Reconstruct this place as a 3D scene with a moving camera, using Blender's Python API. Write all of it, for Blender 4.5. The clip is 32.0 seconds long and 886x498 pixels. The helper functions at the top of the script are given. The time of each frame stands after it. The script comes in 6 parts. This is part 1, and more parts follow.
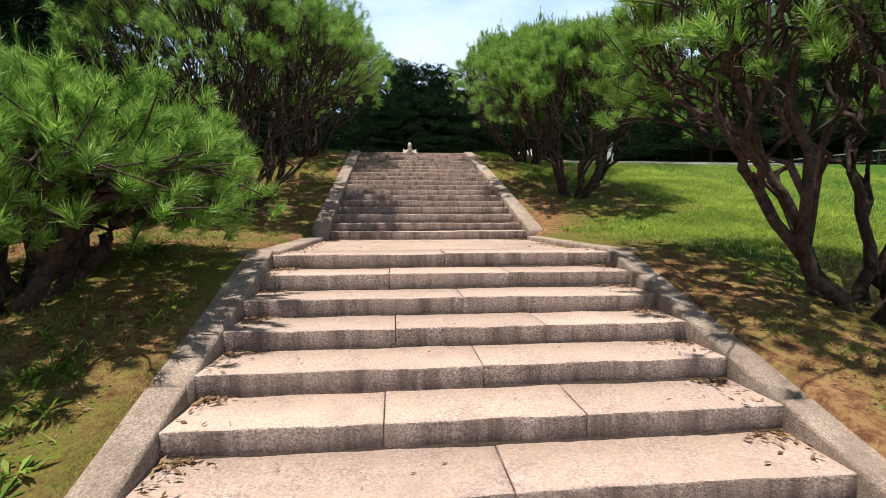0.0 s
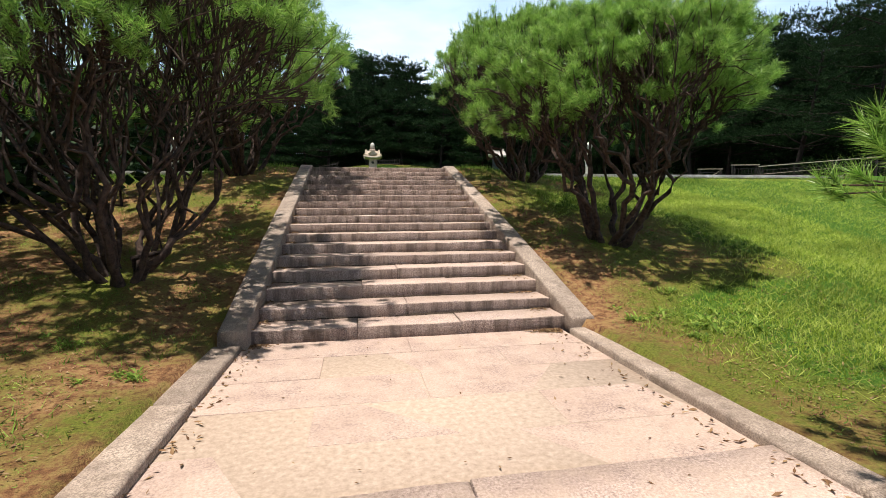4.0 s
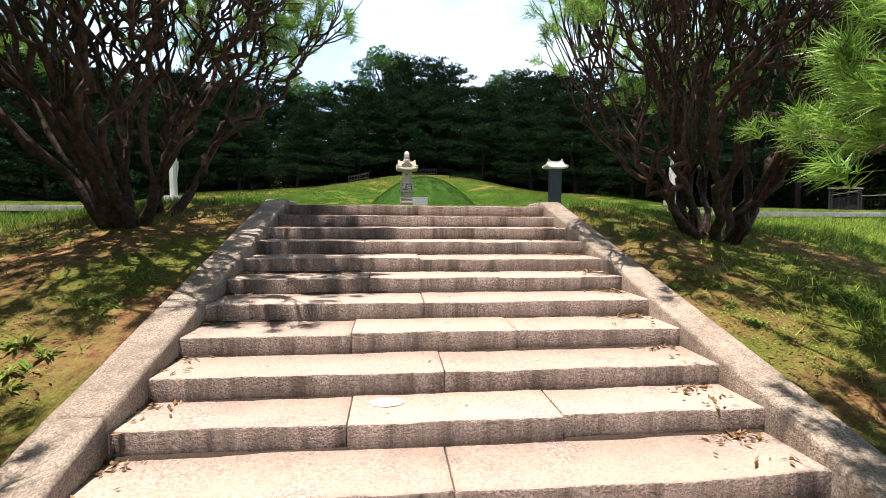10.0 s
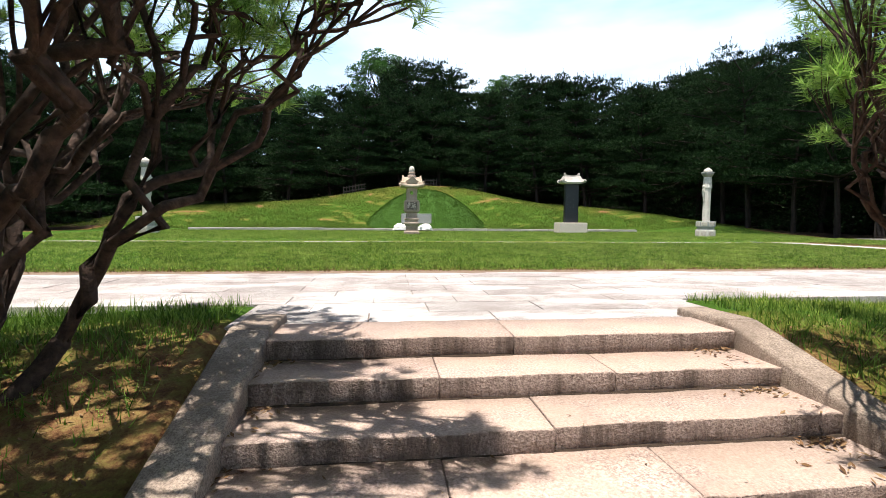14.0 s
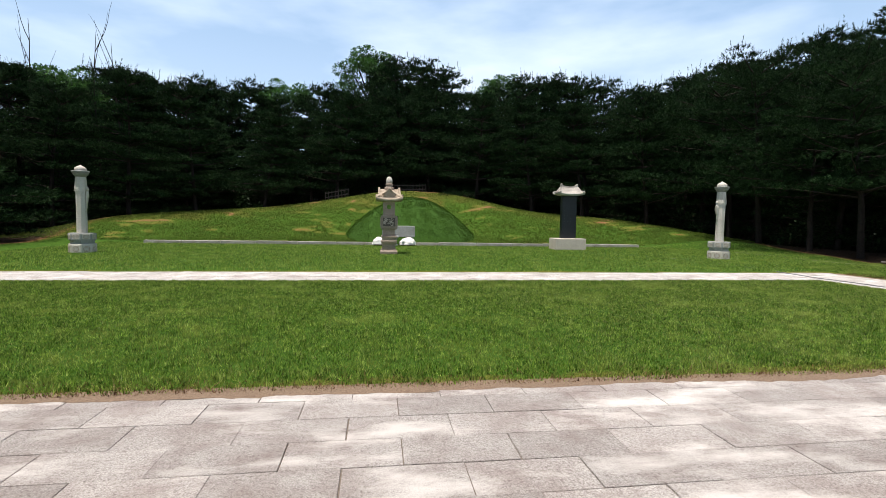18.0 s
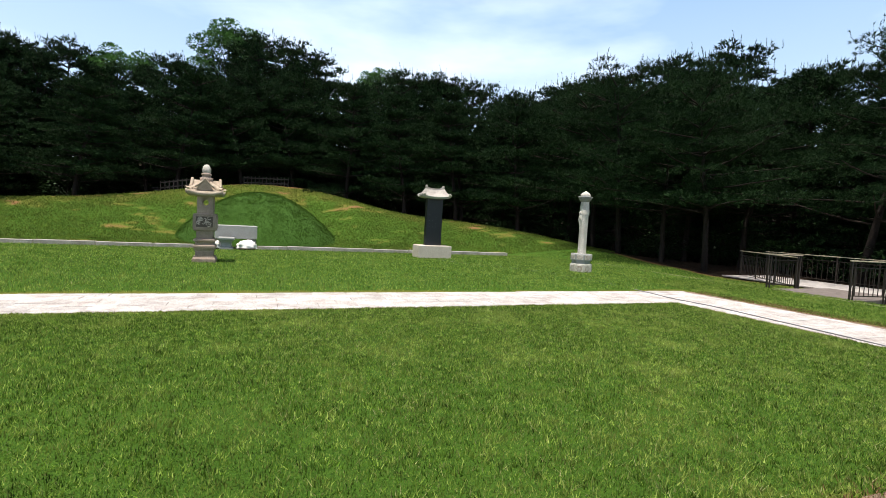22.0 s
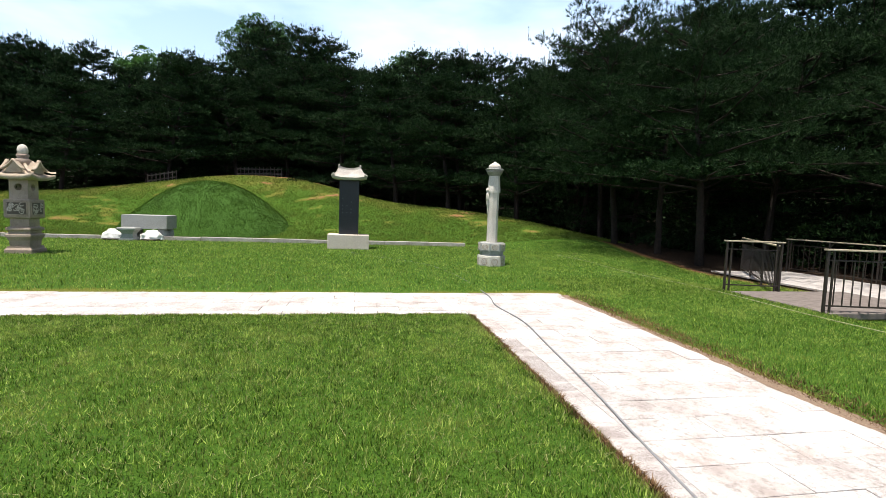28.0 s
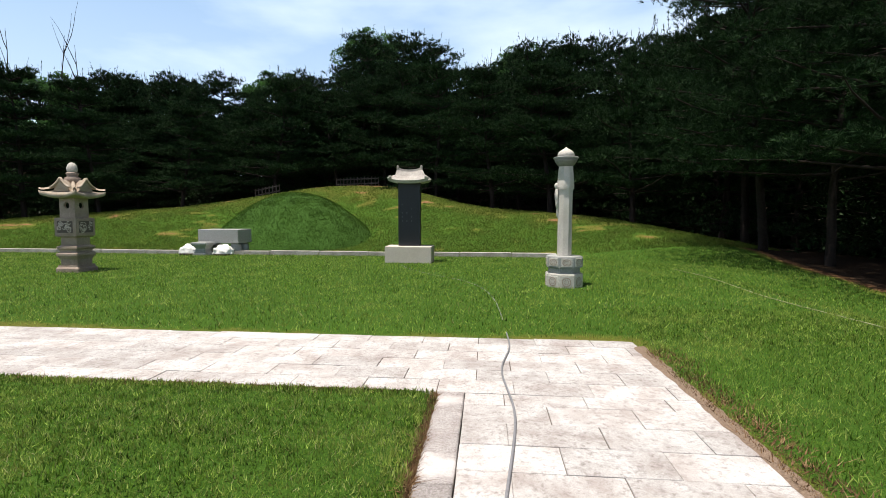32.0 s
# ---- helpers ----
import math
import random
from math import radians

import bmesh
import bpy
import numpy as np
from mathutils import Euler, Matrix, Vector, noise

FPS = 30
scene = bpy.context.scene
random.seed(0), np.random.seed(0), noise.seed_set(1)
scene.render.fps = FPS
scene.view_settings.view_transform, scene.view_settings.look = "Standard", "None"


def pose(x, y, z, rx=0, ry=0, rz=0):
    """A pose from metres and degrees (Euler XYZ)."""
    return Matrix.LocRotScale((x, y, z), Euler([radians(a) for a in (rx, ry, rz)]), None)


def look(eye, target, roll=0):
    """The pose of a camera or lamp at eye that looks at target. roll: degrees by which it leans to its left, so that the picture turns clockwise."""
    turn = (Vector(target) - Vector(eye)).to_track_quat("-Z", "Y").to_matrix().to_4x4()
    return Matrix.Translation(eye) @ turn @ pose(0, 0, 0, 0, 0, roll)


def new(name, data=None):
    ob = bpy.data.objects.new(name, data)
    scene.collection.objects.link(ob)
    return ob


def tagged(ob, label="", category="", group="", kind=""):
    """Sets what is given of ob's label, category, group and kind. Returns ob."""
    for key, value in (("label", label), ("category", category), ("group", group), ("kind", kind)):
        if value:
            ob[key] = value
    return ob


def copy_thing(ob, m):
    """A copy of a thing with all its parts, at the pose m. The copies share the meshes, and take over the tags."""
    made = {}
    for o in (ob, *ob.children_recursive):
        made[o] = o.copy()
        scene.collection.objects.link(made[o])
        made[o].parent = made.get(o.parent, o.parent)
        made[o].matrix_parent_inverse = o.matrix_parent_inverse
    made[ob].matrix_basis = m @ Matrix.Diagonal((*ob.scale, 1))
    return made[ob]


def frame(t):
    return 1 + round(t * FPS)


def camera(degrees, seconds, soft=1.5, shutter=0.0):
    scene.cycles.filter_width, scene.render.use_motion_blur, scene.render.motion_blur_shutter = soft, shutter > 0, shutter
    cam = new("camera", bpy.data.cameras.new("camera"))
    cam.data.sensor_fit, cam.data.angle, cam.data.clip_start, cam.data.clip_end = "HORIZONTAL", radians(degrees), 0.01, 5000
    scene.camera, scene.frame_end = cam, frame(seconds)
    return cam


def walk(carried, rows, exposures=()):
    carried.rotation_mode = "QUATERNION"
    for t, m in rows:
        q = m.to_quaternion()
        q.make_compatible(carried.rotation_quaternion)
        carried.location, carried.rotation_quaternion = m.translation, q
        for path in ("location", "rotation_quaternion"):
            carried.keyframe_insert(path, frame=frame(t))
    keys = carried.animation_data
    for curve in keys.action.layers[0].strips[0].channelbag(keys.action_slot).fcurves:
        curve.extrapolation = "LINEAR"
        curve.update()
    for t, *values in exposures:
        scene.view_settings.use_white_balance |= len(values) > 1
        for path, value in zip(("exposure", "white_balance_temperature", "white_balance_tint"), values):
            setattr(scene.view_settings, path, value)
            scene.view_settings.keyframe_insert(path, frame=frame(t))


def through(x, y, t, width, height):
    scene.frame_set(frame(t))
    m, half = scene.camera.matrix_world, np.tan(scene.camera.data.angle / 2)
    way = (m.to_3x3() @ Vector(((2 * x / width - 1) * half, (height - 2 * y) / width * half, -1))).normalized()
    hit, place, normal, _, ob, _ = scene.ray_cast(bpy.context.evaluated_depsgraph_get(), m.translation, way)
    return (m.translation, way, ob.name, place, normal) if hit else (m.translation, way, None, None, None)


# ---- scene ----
cam = camera(85.8, 32.0, 0.45)
PATH = [
    (0, (-0.089, -0.188, 1.67), (0.11, 1.797, 1.529), -0.0),
    (0.5, (-0.184, 0.186, 1.784), (0.021, 2.17, 1.637), -0.2),
    (1, (-0.134, 0.503, 1.896), (0.123, 2.481, 1.746), -0.3),
    (1.5, (-0.196, 0.896, 2.006), (0.093, 2.869, 1.841), -0.5),
    (2, (-0.152, 1.276, 2.082), (0.15, 3.246, 1.918), -0.5),
    (2.5, (-0.187, 1.637, 2.165), (0.129, 3.606, 2.005), -0.4),
    (3, (-0.178, 1.981, 2.309), (0.155, 3.946, 2.146), -0.3),
    (3.5, (-0.144, 2.294, 2.421), (0.218, 4.254, 2.253), -0.3),
    (5.5, (-0.052, 3.53, 2.797), (0.225, 5.503, 2.632), -0.6),
    (6, (-0.098, 3.826, 2.921), (0.162, 5.802, 2.756), -0.3),
    (6.5, (-0.207, 4.219, 3.026), (0.054, 6.195, 2.862), 0.1),
    (7, (-0.12, 4.65, 3.085), (0.146, 6.626, 2.922), 0.3),
    (7.5, (-0.049, 5.132, 3.098), (0.221, 7.107, 2.934), 0.1),
    (8, (-0.01, 5.779, 3.12), (0.262, 7.754, 2.958), 0.2),
    (8.5, (0.154, 6.487, 3.105), (0.431, 8.463, 2.954), 0.3),
    (9, (0.158, 7.243, 3.096), (0.426, 9.22, 2.953), 0.2),
    (9.5, (0.178, 7.728, 3.248), (0.419, 9.708, 3.105), 0.6),
    (10, (0.113, 8.051, 3.337), (0.331, 10.034, 3.198), 0.4),
    (10.5, (-0.058, 8.4, 3.467), (0.145, 10.385, 3.332), 0.4),
    (11, (-0.043, 8.712, 3.568), (0.169, 10.697, 3.442), 0.6),
    (11.5, (-0.172, 9.092, 3.64), (0.047, 11.077, 3.517), 0.6),
    (12, (-0.203, 9.423, 3.712), (0.026, 11.406, 3.589), 0.7),
    (12.5, (-0.257, 9.759, 3.812), (-0.021, 11.741, 3.69), 0.7),
    (13, (-0.3, 10.109, 3.933), (-0.06, 12.091, 3.808), 0.6),
    (13.5, (-0.3, 10.418, 4.072), (-0.053, 12.399, 3.947), 0.6),
    (14, (-0.388, 10.767, 4.173), (-0.136, 12.748, 4.05), 0.5),
    (14.5, (-0.293, 11.105, 4.276), (-0.019, 13.082, 4.155), 0.6),
    (16.5, (0.301, 12.376, 4.673), (0.581, 14.356, 4.533), 1),
    (17, (0.396, 12.642, 4.72), (0.676, 14.622, 4.587), 1),
    (17.5, (0.344, 12.987, 4.856), (0.621, 14.967, 4.722), 1),
    (18, (0.48, 13.22, 4.946), (0.753, 15.201, 4.819), 1),
    (18.5, (0.5, 13.547, 5.053), (0.776, 15.527, 4.921), 1),
    (19, (0.56, 13.797, 5.09), (0.86, 15.774, 4.966), 1.1),
    (19.5, (0.7, 14.155, 5.222), (1.065, 16.123, 5.094), 1.4),
    (20, (0.712, 14.564, 5.243), (1.141, 16.519, 5.116), 1.6),
    (20.5, (0.982, 14.891, 5.203), (1.443, 16.84, 5.08), 1.5),
    (21, (1.313, 15.149, 5.303), (1.817, 17.081, 5.182), 1.9),
    (21.5, (1.786, 15.502, 5.249), (2.412, 17.399, 5.135), 2.1),
    (22, (2.506, 15.599, 5.163), (3.231, 17.46, 5.05), 3.0),
    (22.5, (3.162, 15.793, 5.19), (3.887, 17.653, 5.072), 3.1),
    (23, (3.758, 15.943, 5.238), (4.442, 17.818, 5.11), 3.1),
    (23.5, (4.247, 16.052, 5.26), (4.85, 17.953, 5.114), 2.8),
    (24, (4.96, 16.177, 5.176), (5.517, 18.092, 5.032), 2.7),
    (24.5, (5.627, 16.203, 5.219), (6.156, 18.126, 5.07), 2.6),
    (25, (6.222, 16.387, 5.152), (6.724, 18.318, 5.003), 2.3),
    (25.5, (6.869, 16.444, 5.154), (7.35, 18.379, 5.003), 2.2),
    (26, (7.66, 16.535, 5.162), (8.121, 18.475, 5.009), 2.2),
    (26.5, (8.255, 16.64, 5.167), (8.721, 18.579, 5.017), 2.2),
    (28.5, (11.035, 17.057, 5.076), (11.346, 19.025, 4.912), 1.9),
    (29, (11.574, 17.175, 5.052), (11.831, 19.151, 4.878), 1.7),
    (29.5, (11.947, 17.435, 5.091), (12.071, 19.423, 4.91), 1.1),
    (30, (12.269, 17.862, 5.14), (12.337, 19.852, 4.958), 0.9),
    (30.5, (12.496, 18.344, 5.171), (12.521, 20.336, 4.999), 0.8),
    (31, (12.605, 18.936, 5.181), (12.545, 20.929, 5.018), 0.4),
    (31.5, (12.776, 19.51, 5.189), (12.668, 21.501, 5.03), 0.2),
    (32, (12.673, 19.984, 5.132), (12.49, 21.971, 4.989), 0.1),
]
EXPOSURES = [(0, 0.66), (6, 0.92), (8.4, 1.32), (11, 1.03), (14.5, 0.98), (16.5, 0.4), (19.5, 0.42), (22, 0.6), (23, 0.76), (24.5, 1.0), (26.3, 0.95), (28.5, 0.74), (30, 0.60), (32, 0.47)]
walk(cam, [(t, look(eye, target, roll)) for t, eye, target, roll in PATH], EXPOSURES)

# ---- light ----
SUN_EL, SUN_AZ = 78.0, 232.0          # degrees; azimuth counted clockwise from +y
world = bpy.data.worlds.new("sky")
scene.world = world
world.use_nodes = True
wn, wl = world.node_tree.nodes, world.node_tree.links
sky = wn.new("ShaderNodeTexSky")
sky.sky_type, sky.sun_disc = "NISHITA", False
sky.sun_elevation, sky.sun_rotation = radians(SUN_EL), radians(SUN_AZ)
sky.air_density, sky.dust_density, sky.ozone_density = 0.5, 0.12, 1.0
sky.altitude = 2000
# summer haze that whitens towards the horizon, with thin drifting cloud
tc = wn.new("ShaderNodeTexCoord")
sep = wn.new("ShaderNodeSeparateXYZ")
wl.new(tc.outputs["Generated"], sep.inputs[0])
haze = wn.new("ShaderNodeValToRGB")
haze.color_ramp.elements[0].position, haze.color_ramp.elements[0].color = 0.0, (0.62, 0.72, 0.82, 1)
haze.color_ramp.elements[1].position, haze.color_ramp.elements[1].color = 0.75, (0.005, 0.01, 0.02, 1)
for _p, _c in ((0.12, (0.55, 0.68, 0.82, 1)), (0.40, (0.32, 0.47, 0.66, 1)), (0.52, (0.05, 0.09, 0.16, 1))):
    _e = haze.color_ramp.elements.new(_p)
    _e.color = _c
wl.new(sep.outputs["Z"], haze.inputs[0])
mapn = wn.new("ShaderNodeMapping")
mapn.inputs["Scale"].default_value = (1.0, 1.0, 3.2)
mapn.inputs["Rotation"].default_value = (0.0, 0.35, 0.5)
wl.new(tc.outputs["Generated"], mapn.inputs[0])
cloud = wn.new("ShaderNodeTexNoise")
cloud.inputs["Scale"].default_value, cloud.inputs["Detail"].default_value, cloud.inputs["Roughness"].default_value = 2.1, 6.0, 0.5
wl.new(mapn.outputs[0], cloud.inputs["Vector"])
puff = wn.new("ShaderNodeValToRGB")
puff.color_ramp.elements[0].position, puff.color_ramp.elements[0].color = 0.44, (0, 0, 0, 1)
puff.color_ramp.elements[1].position, puff.color_ramp.elements[1].color = 0.72, (0.42, 0.38, 0.33, 1)
wl.new(cloud.outputs["Fac"], puff.inputs[0])
veil = wn.new("ShaderNodeMix")
veil.data_type, veil.blend_type = "RGBA", "ADD"
veil.inputs[0].default_value = 1.0
wl.new(haze.outputs[0], veil.inputs[6])
wl.new(puff.outputs[0], veil.inputs[7])
bg2 = wn.new("ShaderNodeBackground")
bg2.inputs[1].default_value = 0.86
wl.new(veil.outputs[2], bg2.inputs[0])
wn["Background"].inputs[1].default_value = 0.05
wl.new(sky.outputs[0], wn["Background"].inputs[0])
both = wn.new("ShaderNodeAddShader")
wl.new(wn["Background"].outputs[0], both.inputs[0])
wl.new(bg2.outputs[0], both.inputs[1])
wl.new(both.outputs[0], wn["World Output"].inputs[0])
sun = new("sun", bpy.data.lights.new("sun", "SUN"))
sun.data.energy, sun.data.angle, sun.data.color = 5.0, radians(0.55), (1.0, 0.935, 0.855)
_a, _e = radians(SUN_AZ), radians(SUN_EL)
sun_way = Vector((math.sin(_a) * math.cos(_e), math.cos(_a) * math.cos(_e), math.sin(_e)))
sun.matrix_world = look(sun_way * 60, (0, 0, 0))


# ---- materials ----
def node(nt, kind, **sets):
    n = nt.nodes.new(kind)
    for key, value in sets.items():
        n.inputs[key.replace("_", " ")].default_value = value
    return n


def ramp(nt, src, stops):
    r = nt.nodes.new("ShaderNodeValToRGB")
    while len(r.color_ramp.elements) < len(stops):
        r.color_ramp.elements.new(0.5)
    for e, (p, c) in zip(r.color_ramp.elements, stops):
        e.position, e.color = p, (*c, 1) if len(c) == 3 else c
    nt.links.new(src, r.inputs[0])
    return r.outputs[0]


def mixc(nt, fac, a, b, mode="MIX"):
    m = nt.nodes.new("ShaderNodeMix")
    m.data_type, m.blend_type = "RGBA", mode
    for sock, v in ((0, fac), (6, a), (7, b)):
        if isinstance(v, bpy.types.NodeSocket):
            nt.links.new(v, m.inputs[sock])
        elif sock == 0:
            m.inputs[0].default_value = v
        else:
            m.inputs[sock].default_value = (*v, 1)
    return m.outputs[2]


def world_noise(nt, scale, detail=4.0, rough=0.6):
    g = nt.nodes.new("ShaderNodeNewGeometry")
    n = node(nt, "ShaderNodeTexNoise", Scale=scale, Detail=detail, Roughness=rough)
    nt.links.new(g.outputs["Position"], n.inputs["Vector"])
    return n.outputs["Fac"]


def begin(name, rough=0.8, spec=0.3):
    m = bpy.data.materials.new(name)
    m.use_nodes = True
    b = m.node_tree.nodes["Principled BSDF"]
    b.inputs["Roughness"].default_value = rough
    b.inputs["Specular IOR Level"].default_value = spec
    return m, m.node_tree, b


def bump(nt, b, height, strength, distance):
    n = node(nt, "ShaderNodeBump", Strength=strength, Distance=distance)
    nt.links.new(height, n.inputs["Height"])
    nt.links.new(n.outputs[0], b.inputs["Normal"])


def stone(name, dark, light, stain, speck=150.0, rough=0.82, pitted=0.6, vary=0.22, stain_at=0.55, streak=0.0, deep=0.012, blotch=0.0, trodden=0.0, pores=14.0, bleach=0.0):
    """Granite: speckle, cloudy tone, weather stains, and a tone of its own for every piece."""
    m, nt, b = begin(name, rough)
    fine = world_noise(nt, speck, 3, 0.7)
    c = ramp(nt, fine, ((0.36, dark), (0.62, light)))
    cloud = world_noise(nt, 2.3, 5, 0.65)
    c = mixc(nt, ramp(nt, cloud, ((stain_at - 0.05, (0, 0, 0)), (stain_at + 0.25, (0.75, 0.75, 0.75)))), c, stain)
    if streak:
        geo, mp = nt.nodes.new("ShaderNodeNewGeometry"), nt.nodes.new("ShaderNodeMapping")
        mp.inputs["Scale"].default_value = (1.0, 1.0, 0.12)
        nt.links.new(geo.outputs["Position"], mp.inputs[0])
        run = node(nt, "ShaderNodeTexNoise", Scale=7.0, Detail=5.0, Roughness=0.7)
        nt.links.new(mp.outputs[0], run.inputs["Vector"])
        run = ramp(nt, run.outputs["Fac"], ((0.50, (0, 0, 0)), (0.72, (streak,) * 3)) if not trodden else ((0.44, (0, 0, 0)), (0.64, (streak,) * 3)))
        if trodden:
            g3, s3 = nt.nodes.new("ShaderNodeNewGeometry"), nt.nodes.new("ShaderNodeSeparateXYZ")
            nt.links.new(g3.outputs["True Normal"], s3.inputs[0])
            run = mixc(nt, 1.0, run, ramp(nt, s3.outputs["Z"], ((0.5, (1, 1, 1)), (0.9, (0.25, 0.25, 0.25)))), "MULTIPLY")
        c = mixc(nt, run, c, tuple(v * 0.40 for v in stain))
    if blotch:
        spot = world_noise(nt, pores, 5, 0.72)
        c = mixc(nt, ramp(nt, spot, ((0.50, (0, 0, 0)), (0.66, (blotch,) * 3))), c, tuple(v * 0.6 for v in stain))
    if bleach:
        geo, mp = nt.nodes.new("ShaderNodeNewGeometry"), nt.nodes.new("ShaderNodeMapping")
        mp.inputs["Scale"].default_value = (0.8, 2.0, 1.0)
        nt.links.new(geo.outputs["Position"], mp.inputs[0])
        pale = node(nt, "ShaderNodeTexNoise", Scale=1.25, Detail=5.0, Roughness=0.62)
        nt.links.new(mp.outputs[0], pale.inputs["Vector"])
        c = mixc(nt, ramp(nt, pale.outputs["Fac"], ((0.50, (0, 0, 0)), (0.66, (bleach,) * 3))), c, tuple(min(0.82, v * 1.22) for v in light))
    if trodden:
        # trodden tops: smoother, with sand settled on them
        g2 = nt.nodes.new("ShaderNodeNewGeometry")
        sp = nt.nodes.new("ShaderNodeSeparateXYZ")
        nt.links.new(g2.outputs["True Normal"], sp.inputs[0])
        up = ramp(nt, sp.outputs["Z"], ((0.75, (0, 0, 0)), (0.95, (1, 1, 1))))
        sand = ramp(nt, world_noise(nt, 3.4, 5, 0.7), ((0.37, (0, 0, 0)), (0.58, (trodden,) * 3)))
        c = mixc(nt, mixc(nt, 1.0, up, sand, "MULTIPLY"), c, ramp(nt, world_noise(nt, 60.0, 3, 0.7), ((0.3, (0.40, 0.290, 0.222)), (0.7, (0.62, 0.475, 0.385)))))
    info = nt.nodes.new("ShaderNodeObjectInfo")
    c = mixc(nt, 1.0, c, ramp(nt, info.outputs["Random"], ((0.0, (1 - vary,) * 3), (1.0, (1, 1, 1)))), "MULTIPLY")
    nt.links.new(c, b.inputs["Base Color"])
    mid = world_noise(nt, 32.0, 4, 0.7)
    add = nt.nodes.new("ShaderNodeMath")
    add.operation = "ADD"
    nt.links.new(fine, add.inputs[0])
    nt.links.new(mid, add.inputs[1])
    bump(nt, b, add.outputs[0], pitted, deep)
    if trodden:
        st = nt.nodes.new("ShaderNodeMath")
        st.operation = "MULTIPLY_ADD"
        nt.links.new(up, st.inputs[0])
        st.inputs[1].default_value, st.inputs[2].default_value = -0.66 * pitted, pitted
        nt.links.new(st.outputs[0], b.inputs["Normal"].links[0].from_node.inputs["Strength"])
    return m


def leafy(name, dark, mid, light, through=0.25, rough=0.55, clump=0.9, spec=0.15, patchy=0.0, low=0.55):
    """Foliage: tone by clump and by blade, some light let through."""
    m, nt, b = begin(name, rough, spec)
    g = nt.nodes.new("ShaderNodeNewGeometry")
    isl = ramp(nt, g.outputs["Random Per Island"], ((0.0, dark), (0.45, mid), (1.0, light)))
    cl = ramp(nt, world_noise(nt, clump, 3, 0.6), ((0.35, (low, low * 1.05, low)), (0.66, (1, 1, 1))))
    c = mixc(nt, 1.0, isl, cl, "MULTIPLY")
    if patchy:
        # drier, yellower drifts
        c = mixc(nt, ramp(nt, world_noise(nt, 1.3, 5, 0.65), ((0.50, (0, 0, 0)), (0.70, (patchy,) * 3))), c, tuple(v * k for v, k in zip(light, (1.0, 0.92, 0.9))))
    nt.links.new(c, b.inputs["Base Color"])
    t = nt.nodes.new("ShaderNodeBsdfTranslucent")
    nt.links.new(c, t.inputs[0])
    mx = nt.nodes.new("ShaderNodeMixShader")
    mx.inputs[0].default_value = through
    nt.links.new(b.outputs[0], mx.inputs[1])
    nt.links.new(t.outputs[0], mx.inputs[2])
    nt.links.new(mx.outputs[0], nt.nodes["Material Output"].inputs[0])
    return m


def plain(name, a, c, scale=9.0, rough=0.7, metal=0.0, depth=0.3, dist=0.01):
    m, nt, b = begin(name, rough)
    b.inputs["Metallic"].default_value = metal
    f = world_noise(nt, scale, 6, 0.65)
    nt.links.new(ramp(nt, f, ((0.3, a), (0.7, c))), b.inputs["Base Color"])
    bump(nt, b, f, depth, dist)
    return m


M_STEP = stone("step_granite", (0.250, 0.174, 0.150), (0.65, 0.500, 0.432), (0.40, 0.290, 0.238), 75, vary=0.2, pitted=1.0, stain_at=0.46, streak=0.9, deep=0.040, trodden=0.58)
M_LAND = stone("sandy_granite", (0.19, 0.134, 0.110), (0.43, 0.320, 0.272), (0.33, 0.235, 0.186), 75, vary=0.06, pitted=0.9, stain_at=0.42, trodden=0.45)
M_KERB = stone("kerb_granite", (0.205, 0.155, 0.122), (0.53, 0.425, 0.345), (0.21, 0.155, 0.12), 95, vary=0.2, pitted=0.6, stain_at=0.44, streak=0.5, deep=0.020, blotch=0.45)
M_BLEACH = stone("bleached_granite", (0.45, 0.43, 0.415), (0.78, 0.76, 0.745), (0.31, 0.25, 0.225), 150, vary=0.24, pitted=0.5, stain_at=0.43, blotch=0.6, pores=24.0)
M_PAVE = stone("paving_granite", (0.27, 0.245, 0.235), (0.66, 0.62, 0.60), (0.27, 0.215, 0.20), 120, vary=0.24, pitted=0.9, stain_at=0.45, blotch=0.75, pores=55.0, bleach=0.75)
M_WHITE = stone("white_granite", (0.42, 0.38, 0.33), (0.72, 0.67, 0.60), (0.40, 0.35, 0.29), 140, vary=0.1, pitted=0.5)
M_ROSE = stone("old_granite", (0.25, 0.185, 0.145), (0.55, 0.43, 0.345), (0.19, 0.145, 0.115), 130, vary=0.12, pitted=0.7, stain_at=0.5)
M_GREY = stone("grey_granite", (0.22, 0.22, 0.21), (0.42, 0.42, 0.40), (0.26, 0.25, 0.23), 150, vary=0.06, pitted=0.3)
M_CUP = stone("dark_cup_granite", (0.15, 0.14, 0.12), (0.34, 0.315, 0.28), (0.12, 0.11, 0.095), 140, vary=0.0, pitted=0.6)
M_BLACK = stone("slate_tablet", (0.013, 0.014, 0.016), (0.030, 0.033, 0.037), (0.022, 0.023, 0.025), 90, rough=0.5, vary=0.0, pitted=0.15)
M_PALE = stone("pale_base_granite", (0.46, 0.39, 0.33), (0.66, 0.58, 0.50), (0.50, 0.42, 0.36), 160, vary=0.0, pitted=0.25)
M_ROOFST = stone("roof_granite", (0.30, 0.235, 0.175), (0.58, 0.49, 0.385), (0.24, 0.18, 0.13), 120, vary=0.05, pitted=0.6, stain_at=0.45)
M_CAP = stone("cap_granite", (0.30, 0.27, 0.24), (0.56, 0.52, 0.475), (0.22, 0.19, 0.165), 130, vary=0.05, pitted=0.6, stain_at=0.46)
